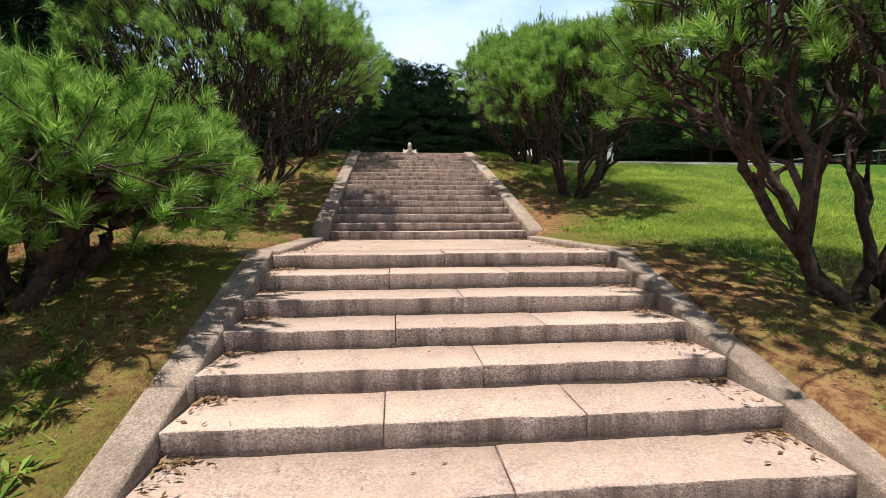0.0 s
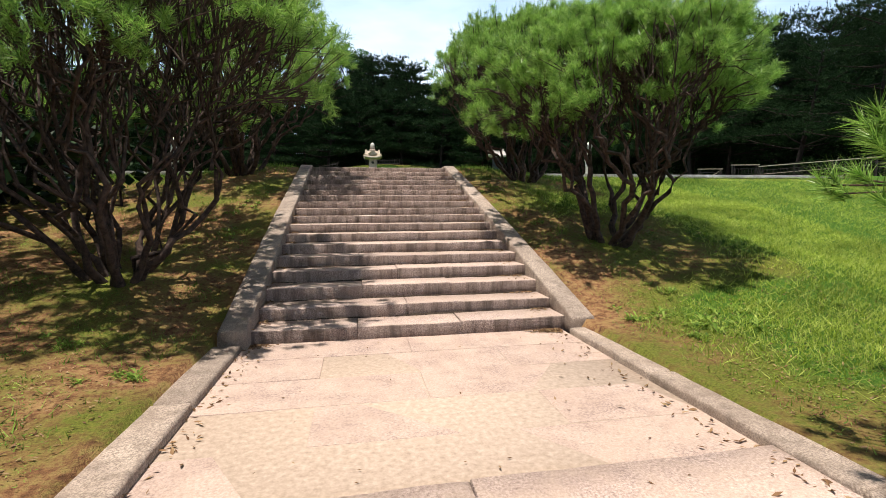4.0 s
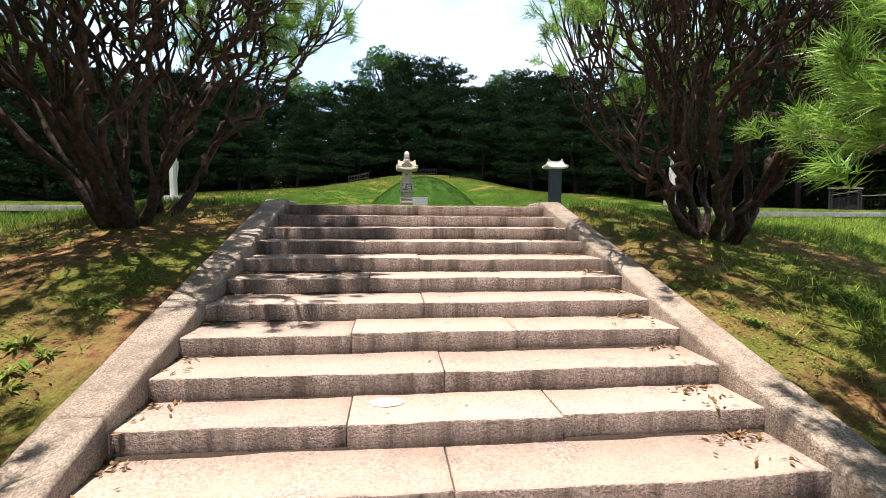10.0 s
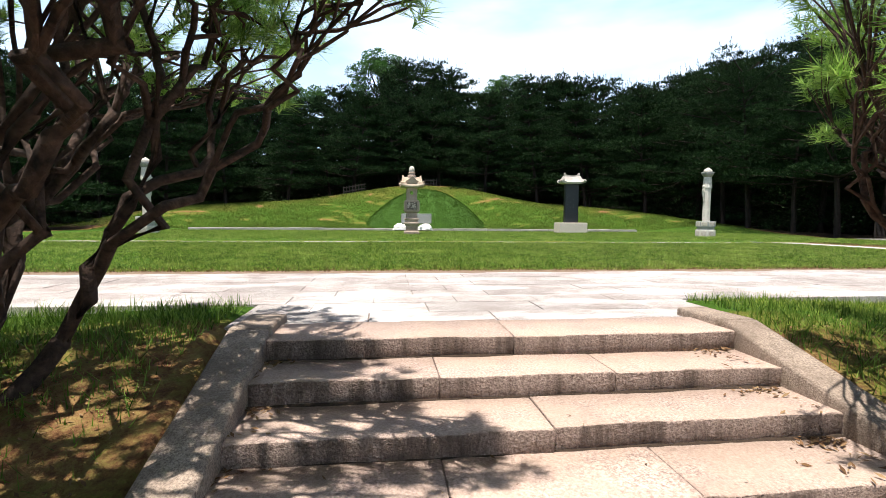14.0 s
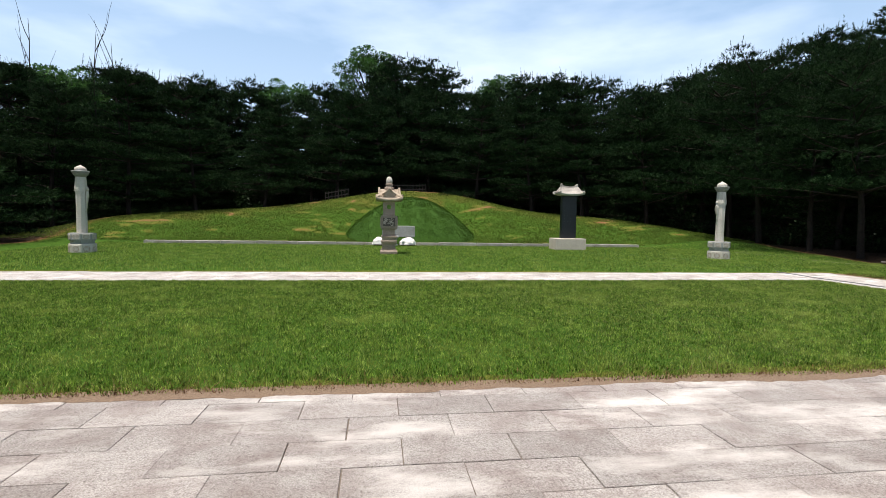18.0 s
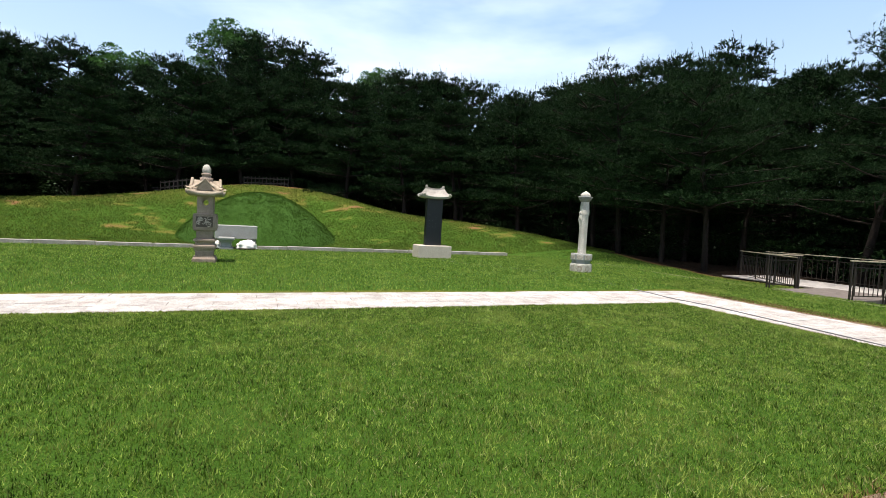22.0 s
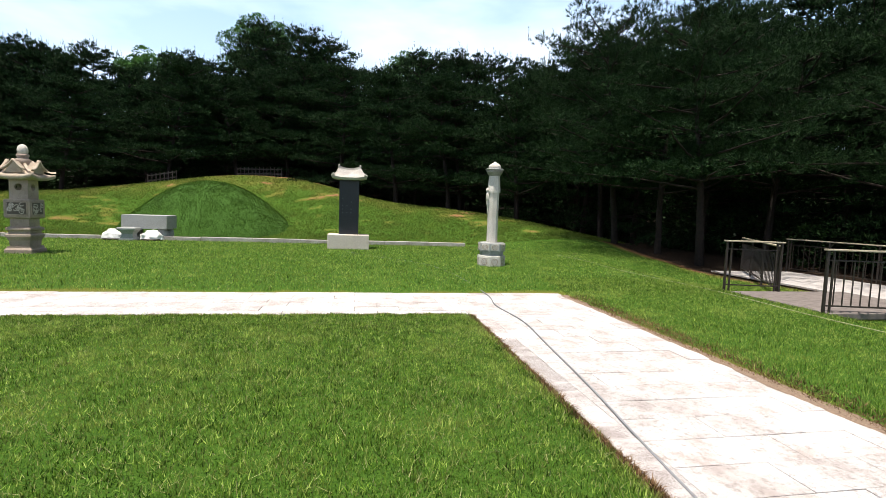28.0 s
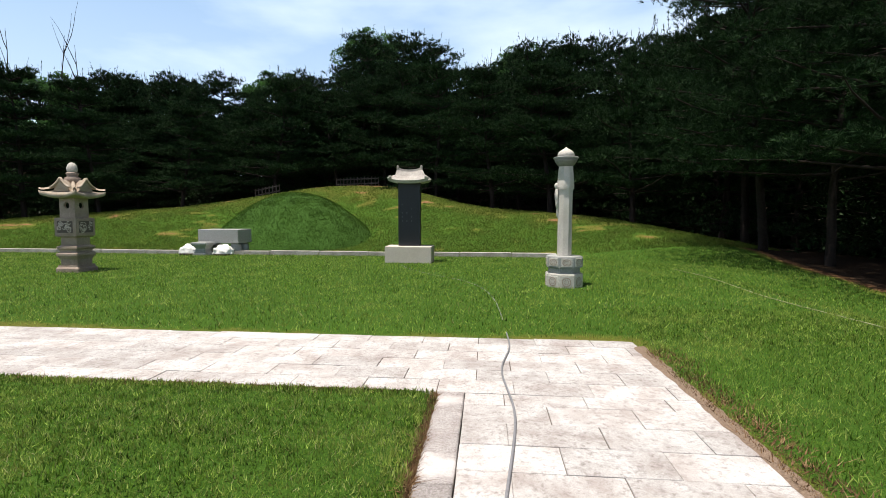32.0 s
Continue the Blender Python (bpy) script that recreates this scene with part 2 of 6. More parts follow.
M_SUNK = plain("shaded_carving_ground", (0.085, 0.066, 0.053), (0.16, 0.125, 0.10), 30)
M_VOID_SHADE = plain("hollow_shade", (0.05, 0.042, 0.036), (0.12, 0.10, 0.085), 30)
M_BARK = plain("red_pine_bark", (0.009, 0.0065, 0.0055), (0.098, 0.060, 0.045), 17, 0.9, depth=1.0, dist=0.03)
M_BARK2 = plain("dark_pine_bark", (0.008, 0.006, 0.005), (0.030, 0.020, 0.015), 12, 0.9, depth=1.0, dist=0.03)
M_PINE = leafy("pine_needles", (0.075, 0.175, 0.026), (0.25, 0.47, 0.070), (0.48, 0.68, 0.17), 0.55, rough=0.38, clump=5.5, spec=0.5)
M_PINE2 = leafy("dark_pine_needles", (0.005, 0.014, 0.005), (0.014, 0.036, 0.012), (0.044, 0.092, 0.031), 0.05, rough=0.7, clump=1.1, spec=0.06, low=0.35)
M_BROAD = leafy("broad_leaves", (0.03, 0.085, 0.022), (0.06, 0.15, 0.035), (0.11, 0.23, 0.06), 0.3)
# broad-leaf green darkened in colour for the shade among the trunks
M_UNDER = leafy("shaded_undergrowth_leaves", (0.006, 0.018, 0.005), (0.014, 0.038, 0.010), (0.034, 0.072, 0.018), 0.12)
M_TURF = leafy("mound_turf", (0.034, 0.082, 0.008), (0.060, 0.135, 0.014), (0.115, 0.200, 0.028), 0.4, clump=1.6)
M_GRASS = leafy("lawn_blades", (0.028, 0.078, 0.007), (0.215, 0.385, 0.038), (0.62, 0.74, 0.195), 0.44, clump=10.0, patchy=0.4, low=0.30)
# lawn green darkened in colour where the pine's cast shade falls short
M_TURF2 = leafy("shaded_verge_blades", (0.030, 0.075, 0.008), (0.130, 0.250, 0.026), (0.34, 0.46, 0.10), 0.42, clump=4.0)
M_LONG = leafy("slope_grass_blades", (0.13, 0.20, 0.020), (0.38, 0.50, 0.058), (0.68, 0.72, 0.20), 0.55, clump=1.3)
M_BANK = leafy("bank_turf", (0.045, 0.085, 0.009), (0.105, 0.170, 0.021), (0.25, 0.29, 0.06), 0.35, clump=0.7)
M_THATCH = leafy("dry_grass_blades", (0.16, 0.17, 0.055), (0.32, 0.33, 0.12), (0.56, 0.53, 0.27), 0.3, 0.7, clump=2.2)
M_WEED = leafy("weed_leaves", (0.07, 0.14, 0.02), (0.17, 0.28, 0.035), (0.34, 0.43, 0.09), 0.35)
M_STRAW = leafy("dry_litter", (0.10, 0.05, 0.025), (0.22, 0.12, 0.06), (0.36, 0.24, 0.13), 0.1, 0.8)
M_RAMP = plain("worn_ramp_boards", (0.10, 0.085, 0.078), (0.20, 0.17, 0.155), 7, 0.85)
M_FLOWER = plain("yellow_petals", (0.75, 0.55, 0.02), (0.85, 0.68, 0.05), 40)
M_IRON = plain("dark_brown_steel", (0.028, 0.022, 0.018), (0.05, 0.04, 0.033), 25, 0.5, 0.3, 0.1)
M_RAIL = plain("weathered_handrail", (0.30, 0.25, 0.18), (0.48, 0.41, 0.30), 20, 0.6)
M_DECK = plain("bleached_decking", (0.30, 0.275, 0.26), (0.47, 0.44, 0.42), 6, 0.7)
M_TIMBER = plain("grey_timber", (0.06, 0.05, 0.042), (0.14, 0.12, 0.10), 8, 0.8)
M_HOSE = plain("grey_hose", (0.16, 0.16, 0.17), (0.25, 0.25, 0.26), 30, 0.45, depth=0.05)
M_ROPE = plain("pale_rope", (0.24, 0.26, 0.13), (0.40, 0.40, 0.22), 60, 0.8)
M_SAND = plain("joint_sand", (0.30, 0.225, 0.170), (0.48, 0.37, 0.29), 30, 0.95)
M_SEAM = plain("dark_seam_shade", (0.020, 0.013, 0.009), (0.062, 0.042, 0.029), 60, 0.95)
M_GRIT = plain("joint_grit", (0.12, 0.098, 0.082), (0.23, 0.19, 0.16), 40, 0.95)
M_EARTH = plain("dry_brown_earth", (0.11, 0.074, 0.050), (0.27, 0.195, 0.14), 60, 0.95, depth=0.8, dist=0.01)
M_PEBBLE = plain("white_plaster", (0.68, 0.66, 0.62), (0.82, 0.80, 0.77), 12, 0.8)


def ground_material():
    m, nt, b = begin("lawn_and_earth", 0.95, 0.1)
    at = nt.nodes.new("ShaderNodeAttribute")
    at.attribute_name = "grassy"
    fine = world_noise(nt, 13.0, 7, 0.75)
    big = world_noise(nt, 0.7, 4, 0.6)
    grain = world_noise(nt, 55.0, 4, 0.7)
    soil = ramp(nt, fine, ((0.30, (0.050, 0.024, 0.013)), (0.46, (0.180, 0.088, 0.042)), (0.64, (0.39, 0.235, 0.110))))
    moss = ramp(nt, grain, ((0.3, (0.052, 0.066, 0.010)), (0.7, (0.185, 0.190, 0.036))))
    green = ramp(nt, grain, ((0.28, (0.018, 0.046, 0.005)), (0.55, (0.060, 0.130, 0.014)), (0.8, (0.14, 0.21, 0.035))))
    tone = ramp(nt, big, ((0.3, (0.8, 0.85, 0.8)), (0.7, (1, 1, 1))))
    green = mixc(nt, 1.0, green, tone, "MULTIPLY")
    sum_ = nt.nodes.new("ShaderNodeMath")
    sum_.operation = "ADD"
    nt.links.new(at.outputs["Fac"], sum_.inputs[0])
    nt.links.new(big, sum_.inputs[1])
    sum2 = nt.nodes.new("ShaderNodeMath")
    sum2.operation = "MULTIPLY_ADD"
    nt.links.new(fine, sum2.inputs[0])
    sum2.inputs[1].default_value = 0.6
    nt.links.new(sum_.outputs[0], sum2.inputs[2])
    c = mixc(nt, ramp(nt, sum2.outputs[0], ((0.80, (0, 0, 0)), (1.0, (1, 1, 1)))), soil, moss)
    sc = nt.nodes.new("ShaderNodeMath")
    sc.operation = "MULTIPLY"
    sc.inputs[1].default_value = 0.5
    nt.links.new(sum2.outputs[0], sc.inputs[0])
    c = mixc(nt, ramp(nt, sc.outputs[0], ((0.56, (0, 0, 0)), (0.66, (1, 1, 1)))), c, green)
    # forest litter, its colour pushed darker to stand for the trees' shade
    shade_humus = ramp(nt, fine, ((0.3, (0.016, 0.011, 0.008)), (0.7, (0.050, 0.032, 0.020))))
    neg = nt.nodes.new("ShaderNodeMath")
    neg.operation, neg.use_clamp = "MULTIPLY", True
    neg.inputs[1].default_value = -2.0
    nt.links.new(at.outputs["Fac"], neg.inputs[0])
    c = mixc(nt, neg.outputs[0], c, shade_humus)
    nt.links.new(c, b.inputs["Base Color"])
    bump(nt, b, grain, 0.9, 0.03)
    return m


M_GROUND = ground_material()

# ---- plan, in metres ----
XL, XR = -1.15, 1.88                     # inner faces of the kerbs
RISE, TREAD = 0.1265, 0.413
A_TOP, B_BOT, LAND = 4.07, 7.04, 1.30    # flights and the landing between them
XLU, XRU = -1.06, 1.92                   # the upper flight is a little narrower
STEP_K = list(range(19))                 # the upper flight: how its noses climb
STEP_Z = [1.30, 1.43, 1.55, 1.69, 1.815, 1.94, 2.06, 2.18, 2.30, 2.412, 2.53, 2.65, 2.765, 2.875, 2.985, 3.10, 3.215, 3.335, 3.452]
STEP_Y = [6.65, 7.04, 7.42, 7.81, 8.20, 8.57, 8.97, 9.40, 9.77, 10.13, 10.47, 10.83, 11.21, 11.61, 11.99, 12.42, 12.84, 13.23, 13.62]
B_TOP = STEP_Y[-1]
TOP = STEP_Z[-1]
G = 3.45
MX, MY, MR = 2.60, 44.6, 4.5            # the burial mound
WALK_Y = (14.95, 17.35)
PATH_Y = (24.42, 26.5)
BRANCH_X = (12.22, 14.62)
WALK_X0, WALK_X1 = -13.13, 14.62


def smooth(a, b, v):
    t = np.clip((np.asarray(v, float) - a) / (b - a), 0, 1)
    return t * t * (3 - 2 * t)


def stair_line(y):
    return np.interp(y, [-40, -8, -0.4, A_TOP, *STEP_Y[1:], B_TOP + 0.3], [-2.6, -2.2, 0.04, LAND + 0.06, *STEP_Z[1:], G])


def bumps(x, y):
    return 0.5 * np.sin(x * 1.7 + 0.8 * np.sin(y * 1.3)) + 0.5 * np.sin(y * 1.9 + 1.1 * np.sin(x * 0.9 + 2))


def tufts(x, y, cell, seed):
    """Smooth random field in 0..1 with lumps of about one cell."""
    grid = np.random.default_rng(seed).uniform(0, 1, (251, 257))
    u, v = np.asarray(x) / cell, np.asarray(y) / cell
    i, j = np.floor(u).astype(int), np.floor(v).astype(int)
    a, b = u - i, v - j
    g = lambda p, q: grid[p % 251, q % 257]
    return (g(i, j) * (1 - a) + g(i + 1, j) * a) * (1 - b) + (g(i, j + 1) * (1 - a) + g(i + 1, j + 1) * a) * b


def bare(x, y):
    """Low where the bank's turf has worn away, in strips along the slope."""
    return 2.1 * tufts(x, y * 2.2, 1.5, 21) + 1.3 * tufts(x, y * 1.8, 0.45, 22) - 1.05


def mound_top(x, y):
    q = np.clip(np.hypot(x - MX, y - MY) / MR, 0, 1)
    return G + 0.04 + 2.78 * (0.8 * (1 - q ** 2.3) ** 0.95 + 0.2 * (0.5 + 0.5 * np.cos(np.pi * q))) - 9.0 * (q >= 1)


def on_mound(x, y):
    return mound_top(x, y) > height(x, y, False) + 0.02


def height(x, y, mound=True):
    x, y = np.asarray(x, float), np.asarray(y, float)
    side = np.maximum(XL - 0.3 - x, x - XR - 0.3)
    line = stair_line(y)
    ramp_ = np.interp(y, [-40, -8, -0.4, 15.5, 16], [-2.6, -2.2, 0.1, G, G])
    w = smooth(0.0, 3.5, side)
    z = line * (1 - w) + ramp_ * w
    z = z + np.where(y < 14.4, 0.05 * smooth(0, 0.8, side) + 0.05 * bumps(x, y) * smooth(0.3, 1.2, side) * smooth(14.4, 13.2, y), 0)
    # bank behind the grave, highest behind the mound
    kx = [-40, -20.5, -15.8, -10.4, -6.8, -2.2, 0.7, 5.1, 7.6, 9.8, 12, 17.8, 21.5, 24.5, 32, 45]
    cz = [0.0, -0.2, 1.35, 1.85, 2.15, 3.0, 3.65, 3.85, 3.35, 2.75, 2.15, 1.72, 1.1, 0.3, -0.4, -1.0]
    crest = sum(np.interp(x + o, kx, cz) for o in (-1.6, -0.8, 0.0, 0.8, 1.6)) / 5
    back = np.interp(x, [-40, -22, -13.3, -5.9, 4.3, 11.5, 20.6, 25, 32, 45], [40, 42, 46, 50, 54, 50, 46, 43, 40, 40])
    toe = np.interp(x, [-30, -12, -10, 15, 17, 22, 30], [36, 38.5, 39.5, 39.5, 38, 34, 30])
    t = np.clip((y - toe) / (back - toe), 0, 1)
    t = t ** (1.0 + 0.8 * np.exp(-((x - 2.4) / 6.0) ** 2))
    z = z + crest * (0.35 * t + 0.65 * t * t * (3 - 2 * t))
    # grave mound
    if mound:
        z = np.maximum(z, mound_top(x, y))
    # wooded rise beyond
    z = z + 9.0 * smooth(60, 110, y) + 5.0 * smooth(34, 70, x) + 5.0 * smooth(-30, -70, x)
    # the turf stands a little proud of the paving
    e = np.minimum(smooth(WALK_Y[1], WALK_Y[1] + 0.25, y), smooth(PATH_Y[0], PATH_Y[0] - 0.25, y)) * smooth(BRANCH_X[0], BRANCH_X[0] - 0.25, x)
    e = np.maximum(e, smooth(PATH_Y[1], PATH_Y[1] + 0.25, y) * smooth(39.4, 38.0, y))
    e = np.maximum(e, smooth(BRANCH_X[1], BRANCH_X[1] + 0.25, x) * smooth(14, 15, y) * smooth(39.4, 38.0, y))
    z = z + 0.045 * e
    # shallow bed of the ramp and the boardwalk
    z = z - 0.16 * smooth(18.7, 19.2, x) * smooth(12, 16, y) * smooth(34, 31, y)
    # the lawn swells a little between the two paths
    z = z + 0.085 * smooth(17.6, 20.5, y) * smooth(24.2, 22.6, y) * smooth(12.0, 10.5, x) * smooth(-13.5, -12, x)
    return z


# ---- mesh helpers ----
def link(name, me, material, parent=None, label=""):
    ob = new(name, me)
    if material and not me.materials:
        me.materials.append(material)
    if parent:
        ob.parent = parent
    if label:
        ob["label"] = label
    return ob


def part(name, bm, material, parent=None, label="", flat=False):
    me = bpy.data.meshes.new(name)
    bm.to_mesh(me)
    bm.free()
    if not flat:
        me.polygons.foreach_set("use_smooth", [True] * len(me.polygons))
    return link(name, me, material, parent, label)


def soup(name, verts, faces, material, parent=None, label="", shade=False):
    """A mesh from arrays of corners and of equal-sided faces."""
    me = bpy.data.meshes.new(name)
    verts, faces = np.asarray(verts, np.float32).reshape(-1, 3), np.asarray(faces, np.int32)
    k = faces.shape[1]
    me.vertices.add(len(verts))
    me.vertices.foreach_set("co", verts.ravel())
    me.loops.add(faces.size)
    me.loops.foreach_set("vertex_index", faces.ravel())
    me.polygons.add(len(faces))
    me.polygons.foreach_set("loop_start", np.arange(0, faces.size, k, dtype=np.int32))
    if shade:
        me.polygons.foreach_set("use_smooth", np.ones(len(faces), bool))
    me.update(calc_edges=True)
    return link(name, me, material, parent, label)


def box(sx, sy, sz, bevel=0.0, seg=1, at=(0, 0, 0), taper=1.0, rough=0.0, seed=0):
    """A block that stands on at, its edges rounded; taper: the top's size; rough: wobble of its corners."""
    bm = bmesh.new()
    bmesh.ops.create_cube(bm, size=1)
    rnd = random.Random(seed)
    for v in bm.verts:
        k = taper if v.co.z > 0 else 1.0
        v.co = Vector((v.co.x * sx * k, v.co.y * sy * k, (v.co.z + 0.5) * sz))
        v.co += Vector([rnd.uniform(-rough, rough) for _ in range(3)])
    if bevel:
        bmesh.ops.bevel(bm, geom=bm.edges[:], offset=bevel, segments=seg, affect="EDGES", profile=0.6)
    bmesh.ops.translate(bm, verts=bm.verts, vec=at)
    return bm


def lathe(profile, sides, at=(0, 0, 0), turn=0.0):
    """A turned body from (radius, height) pairs, closed at both ends."""
    bm = bmesh.new()
    rings = []
    for r, z in profile:
        ring = []
        for i in range(sides):
            a = 2 * math.pi * (i + 0.5) / sides + turn
            ring.append(bm.verts.new((at[0] + r * math.cos(a), at[1] + r * math.sin(a), at[2] + z)))
        rings.append(ring)
    for a, b in zip(rings, rings[1:]):
        for i in range(sides):
            bm.faces.new((a[i], a[(i + 1) % sides], b[(i + 1) % sides], b[i]))
    bm.faces.new(rings[0][::-1])
    bm.faces.new(rings[-1])
    return bm


def empty(name, at, label, category, group="", kind="", turn=0.0):
    ob = new(name)
    ob.matrix_world = pose(*at, 0, 0, turn)
    ob.empty_display_size = 0.2
    return tagged(ob, label, category, group, kind)


# ---- ground ----
def axis(lo, hi, step, outer):
    inner = list(np.arange(lo, hi + 1e-6, step))
    return np.array(sorted([lo - o for o in outer] + inner + [hi + o for o in outer]))


def clear_of_pines(x, y):
    """Low on the bare, needle-strewn earth round the pines of the open slope."""
    d = np.minimum.reduce([np.hypot(x - a, y - b) for a, b in ((3.35, 2.6), (3.3, 8.7), (3.6, 12.5))])
    return smooth(1.0, 2.5, d + 0.5 * bumps(x * 1.4, y * 1.2))


def make_ground():
    xs = axis(-24, 34, 0.3, (2, 6, 14, 40, 120, 400, 900))
    ys = axis(-9.2, 62, 0.3, (2, 6, 14, 40, 120, 400, 900))
    xs = np.sort(np.concatenate([xs, [XL - 0.32, XL - 0.2, XR + 0.2, XR + 0.32]]))
    X, Y = np.meshgrid(xs, ys)
    Z = height(X, Y, False)
    in_stair = (X > XL - 0.12) & (X < XR + 0.12) & (Y < B_TOP + 0.6) & (Y > -9)
    paved = ((X > XL - 0.25) & (X < XR + 0.5) & (Y >= B_TOP) & (Y < WALK_Y[0] + 0.1)) | ((Y > WALK_Y[0] + 0.05) & (Y < WALK_Y[1] - 0.05) & (X > WALK_X0) & (X < WALK_X1 - 0.05))
    paved |= (Y > PATH_Y[0] + 0.05) & (Y < PATH_Y[1] - 0.05) & (X > WALK_X0) & (X < WALK_X1 - 0.05)
    paved |= (X > BRANCH_X[0] + 0.05) & (X < BRANCH_X[1] - 0.05) & (Y > WALK_Y[0]) & (Y < PATH_Y[1] - 0.05)
    Z = np.where(in_stair, Z - 0.42, np.where(paved, Z - 0.09, Z))
    n, m = X.shape
    idx = np.arange(n * m).reshape(n, m)
    faces = np.stack([idx[:-1, :-1], idx[:-1, 1:], idx[1:, 1:], idx[1:, :-1]], -1).reshape(-1, 4)
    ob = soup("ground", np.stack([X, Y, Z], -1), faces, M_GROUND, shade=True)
    side = np.maximum(XL - X, X - XR)
    grass = 0.08 + 0.80 * smooth(0.4, 1.9, X - XR) * clear_of_pines(X, Y) + 0.2 * smooth(13.2, 14.6, Y)
    grass = np.where(Y > 14.4, 0.9, grass)
    grass = np.where((Y > 39.8), 0.60 - 0.48 * smooth(0.25, -0.45, bare(X, Y)) - 0.30 * smooth(-4.0, -1.0, Y - np.interp(X, [-13, -6, 4.3, 11.5, 20], [45.8, 49.8, 53.6, 49.8, 45.8])), grass)
    grass = np.where(np.hypot(X - MX, Y - MY) < MR - 0.4, 0.95, grass)
    rim = np.minimum.reduce([np.abs(Y - WALK_Y[1]) + 9 * (X > BRANCH_X[0]), np.abs(Y - PATH_Y[0]) + 9 * (X > BRANCH_X[0]), np.abs(X - BRANCH_X[1]) + 9 * ((Y < 15) | (Y > 26.4)), np.abs(Y - PATH_Y[1]) + 9 * (X > BRANCH_X[1] + 0.3)])
    grass = grass - 0.55 * smooth(0.4, 0.1, rim) * (Y > 14.5)
    # floor of the wood: negative values bring in the shade-dark litter
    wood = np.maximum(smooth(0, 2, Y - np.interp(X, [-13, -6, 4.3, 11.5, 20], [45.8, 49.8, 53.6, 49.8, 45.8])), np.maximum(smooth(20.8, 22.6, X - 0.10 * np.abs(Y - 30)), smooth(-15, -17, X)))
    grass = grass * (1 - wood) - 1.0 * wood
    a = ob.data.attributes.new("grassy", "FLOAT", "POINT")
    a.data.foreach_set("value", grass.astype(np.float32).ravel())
    return tagged(ob, "mown green lawn, worn brown earth and a grassed bank", "ground", kind="structure")


make_ground()


def make_mound():
    n, m = 40, 72
    rr, aa = np.meshgrid(np.linspace(0, 1, n) * (MR + 0.03), np.linspace(0, 2 * np.pi, m, endpoint=False), indexing="ij")
    x, y = MX + rr * np.cos(aa), MY + rr * np.sin(aa)
    z = np.where(on_mound(x, y), height(x, y) + 0.012 * bumps(x * 3, y * 3), height(x, y, False) - 0.08)
    idx = np.arange(n * m).reshape(n, m)
    f = np.stack([idx[:-1], idx[1:], np.roll(idx[1:], -1, 1), np.roll(idx[:-1], -1, 1)], -1).reshape(-1, 4)
    ob = soup("grave_mound", np.stack([x, y, z], -1), f, M_MOUND, shade=True)
    return tagged(ob, "rounded burial mound of dark green turf", "grave mound")


M_MOUND = plain("dark_turf", (0.020, 0.060, 0.006), (0.052, 0.125, 0.012), 14, 0.95, depth=0.8, dist=0.03)
make_mound()


# ---- trees ----
def frames(d):
    """Two unit vectors across each of the directions d."""
    ref = np.where(np.abs(d[:, 2:3]) < 0.9, np.array([[0, 0, 1.0]]), np.array([[1.0, 0, 0]]))
    u = np.cross(d, ref)
    u /= np.linalg.norm(u, axis=1, keepdims=True)
    return u, np.cross(d, u)


def needles(rng, at, way, count, length, width, spread, stem=0.12):
    """Brushes of thin blades: at each point, count blades fanned about its direction. One triangle a blade."""
    at, way = np.repeat(at, count, 0), np.repeat(way, count, 0)
    n = len(at)
    u, v = frames(way)
    phi = rng.uniform(0, 2 * np.pi, n)
    th = np.abs(rng.normal(spread, 0.25, n))
    side = np.cos(phi)[:, None] * u + np.sin(phi)[:, None] * v
    d = np.cos(th)[:, None] * way + np.sin(th)[:, None] * side
    ln = length * rng.uniform(0.7, 1.15, n)
    root = at + way * (rng.uniform(-0.5, 0.5, n) * stem)[:, None]
    p, _ = frames(d)
    twist = rng.uniform(0, 2 * np.pi, n)
    q = np.cross(d, p)
    w = (np.cos(twist)[:, None] * p + np.sin(twist)[:, None] * q) * width * 0.5
    tip = root + d * ln[:, None] - np.array([0, 0, 1.0]) * (0.12 * ln * np.sin(th))[:, None]
    verts = np.stack([root - w, root + w, tip], 1).reshape(-1, 3)
    return verts, np.arange(3 * n).reshape(-1, 3)


def tubes(chains, sides=5):
    """Tapered round limbs from chains of (points, radii)."""
    vs, fs, base = [], [], 0
    ang = np.arange(sides) * 2 * np.pi / sides
    for pts, rad in chains:
        pts, rad = np.asarray(pts, float), np.asarray(rad, float)
        d = np.gradient(pts, axis=0)
        d /= np.linalg.norm(d, axis=1, keepdims=True) + 1e-9
        u, v = frames(d)
        ring = pts[:, None] + rad[:, None, None] * (np.cos(ang)[None, :, None] * u[:, None] + np.sin(ang)[None, :, None] * v[:, None])
        vs.append(ring.reshape(-1, 3))
        k = len(pts)
        i = base + np.arange(k * sides).reshape(k, sides)
        a, b = i[:-1], i[1:]
        fs.append(np.stack([a, np.roll(a, -1, 1), np.roll(b, -1, 1), b], -1).reshape(-1, 4))
        base += k * sides
    return np.concatenate(vs), np.concatenate(fs)


def limb(rng, start, way, length, r0, r1, steps, wobble, lift):
    pts, d, p = [np.array(start, float)], np.array(way, float), np.array(start, float)
    for _ in range(steps):
        d = d + rng.normal(0, wobble, 3) + np.array([0, 0, lift])
        d /= np.linalg.norm(d)
        p = p + d * length / steps
        pts.append(p)
    return np.array(pts), np.linspace(r0, r1, steps + 1), d


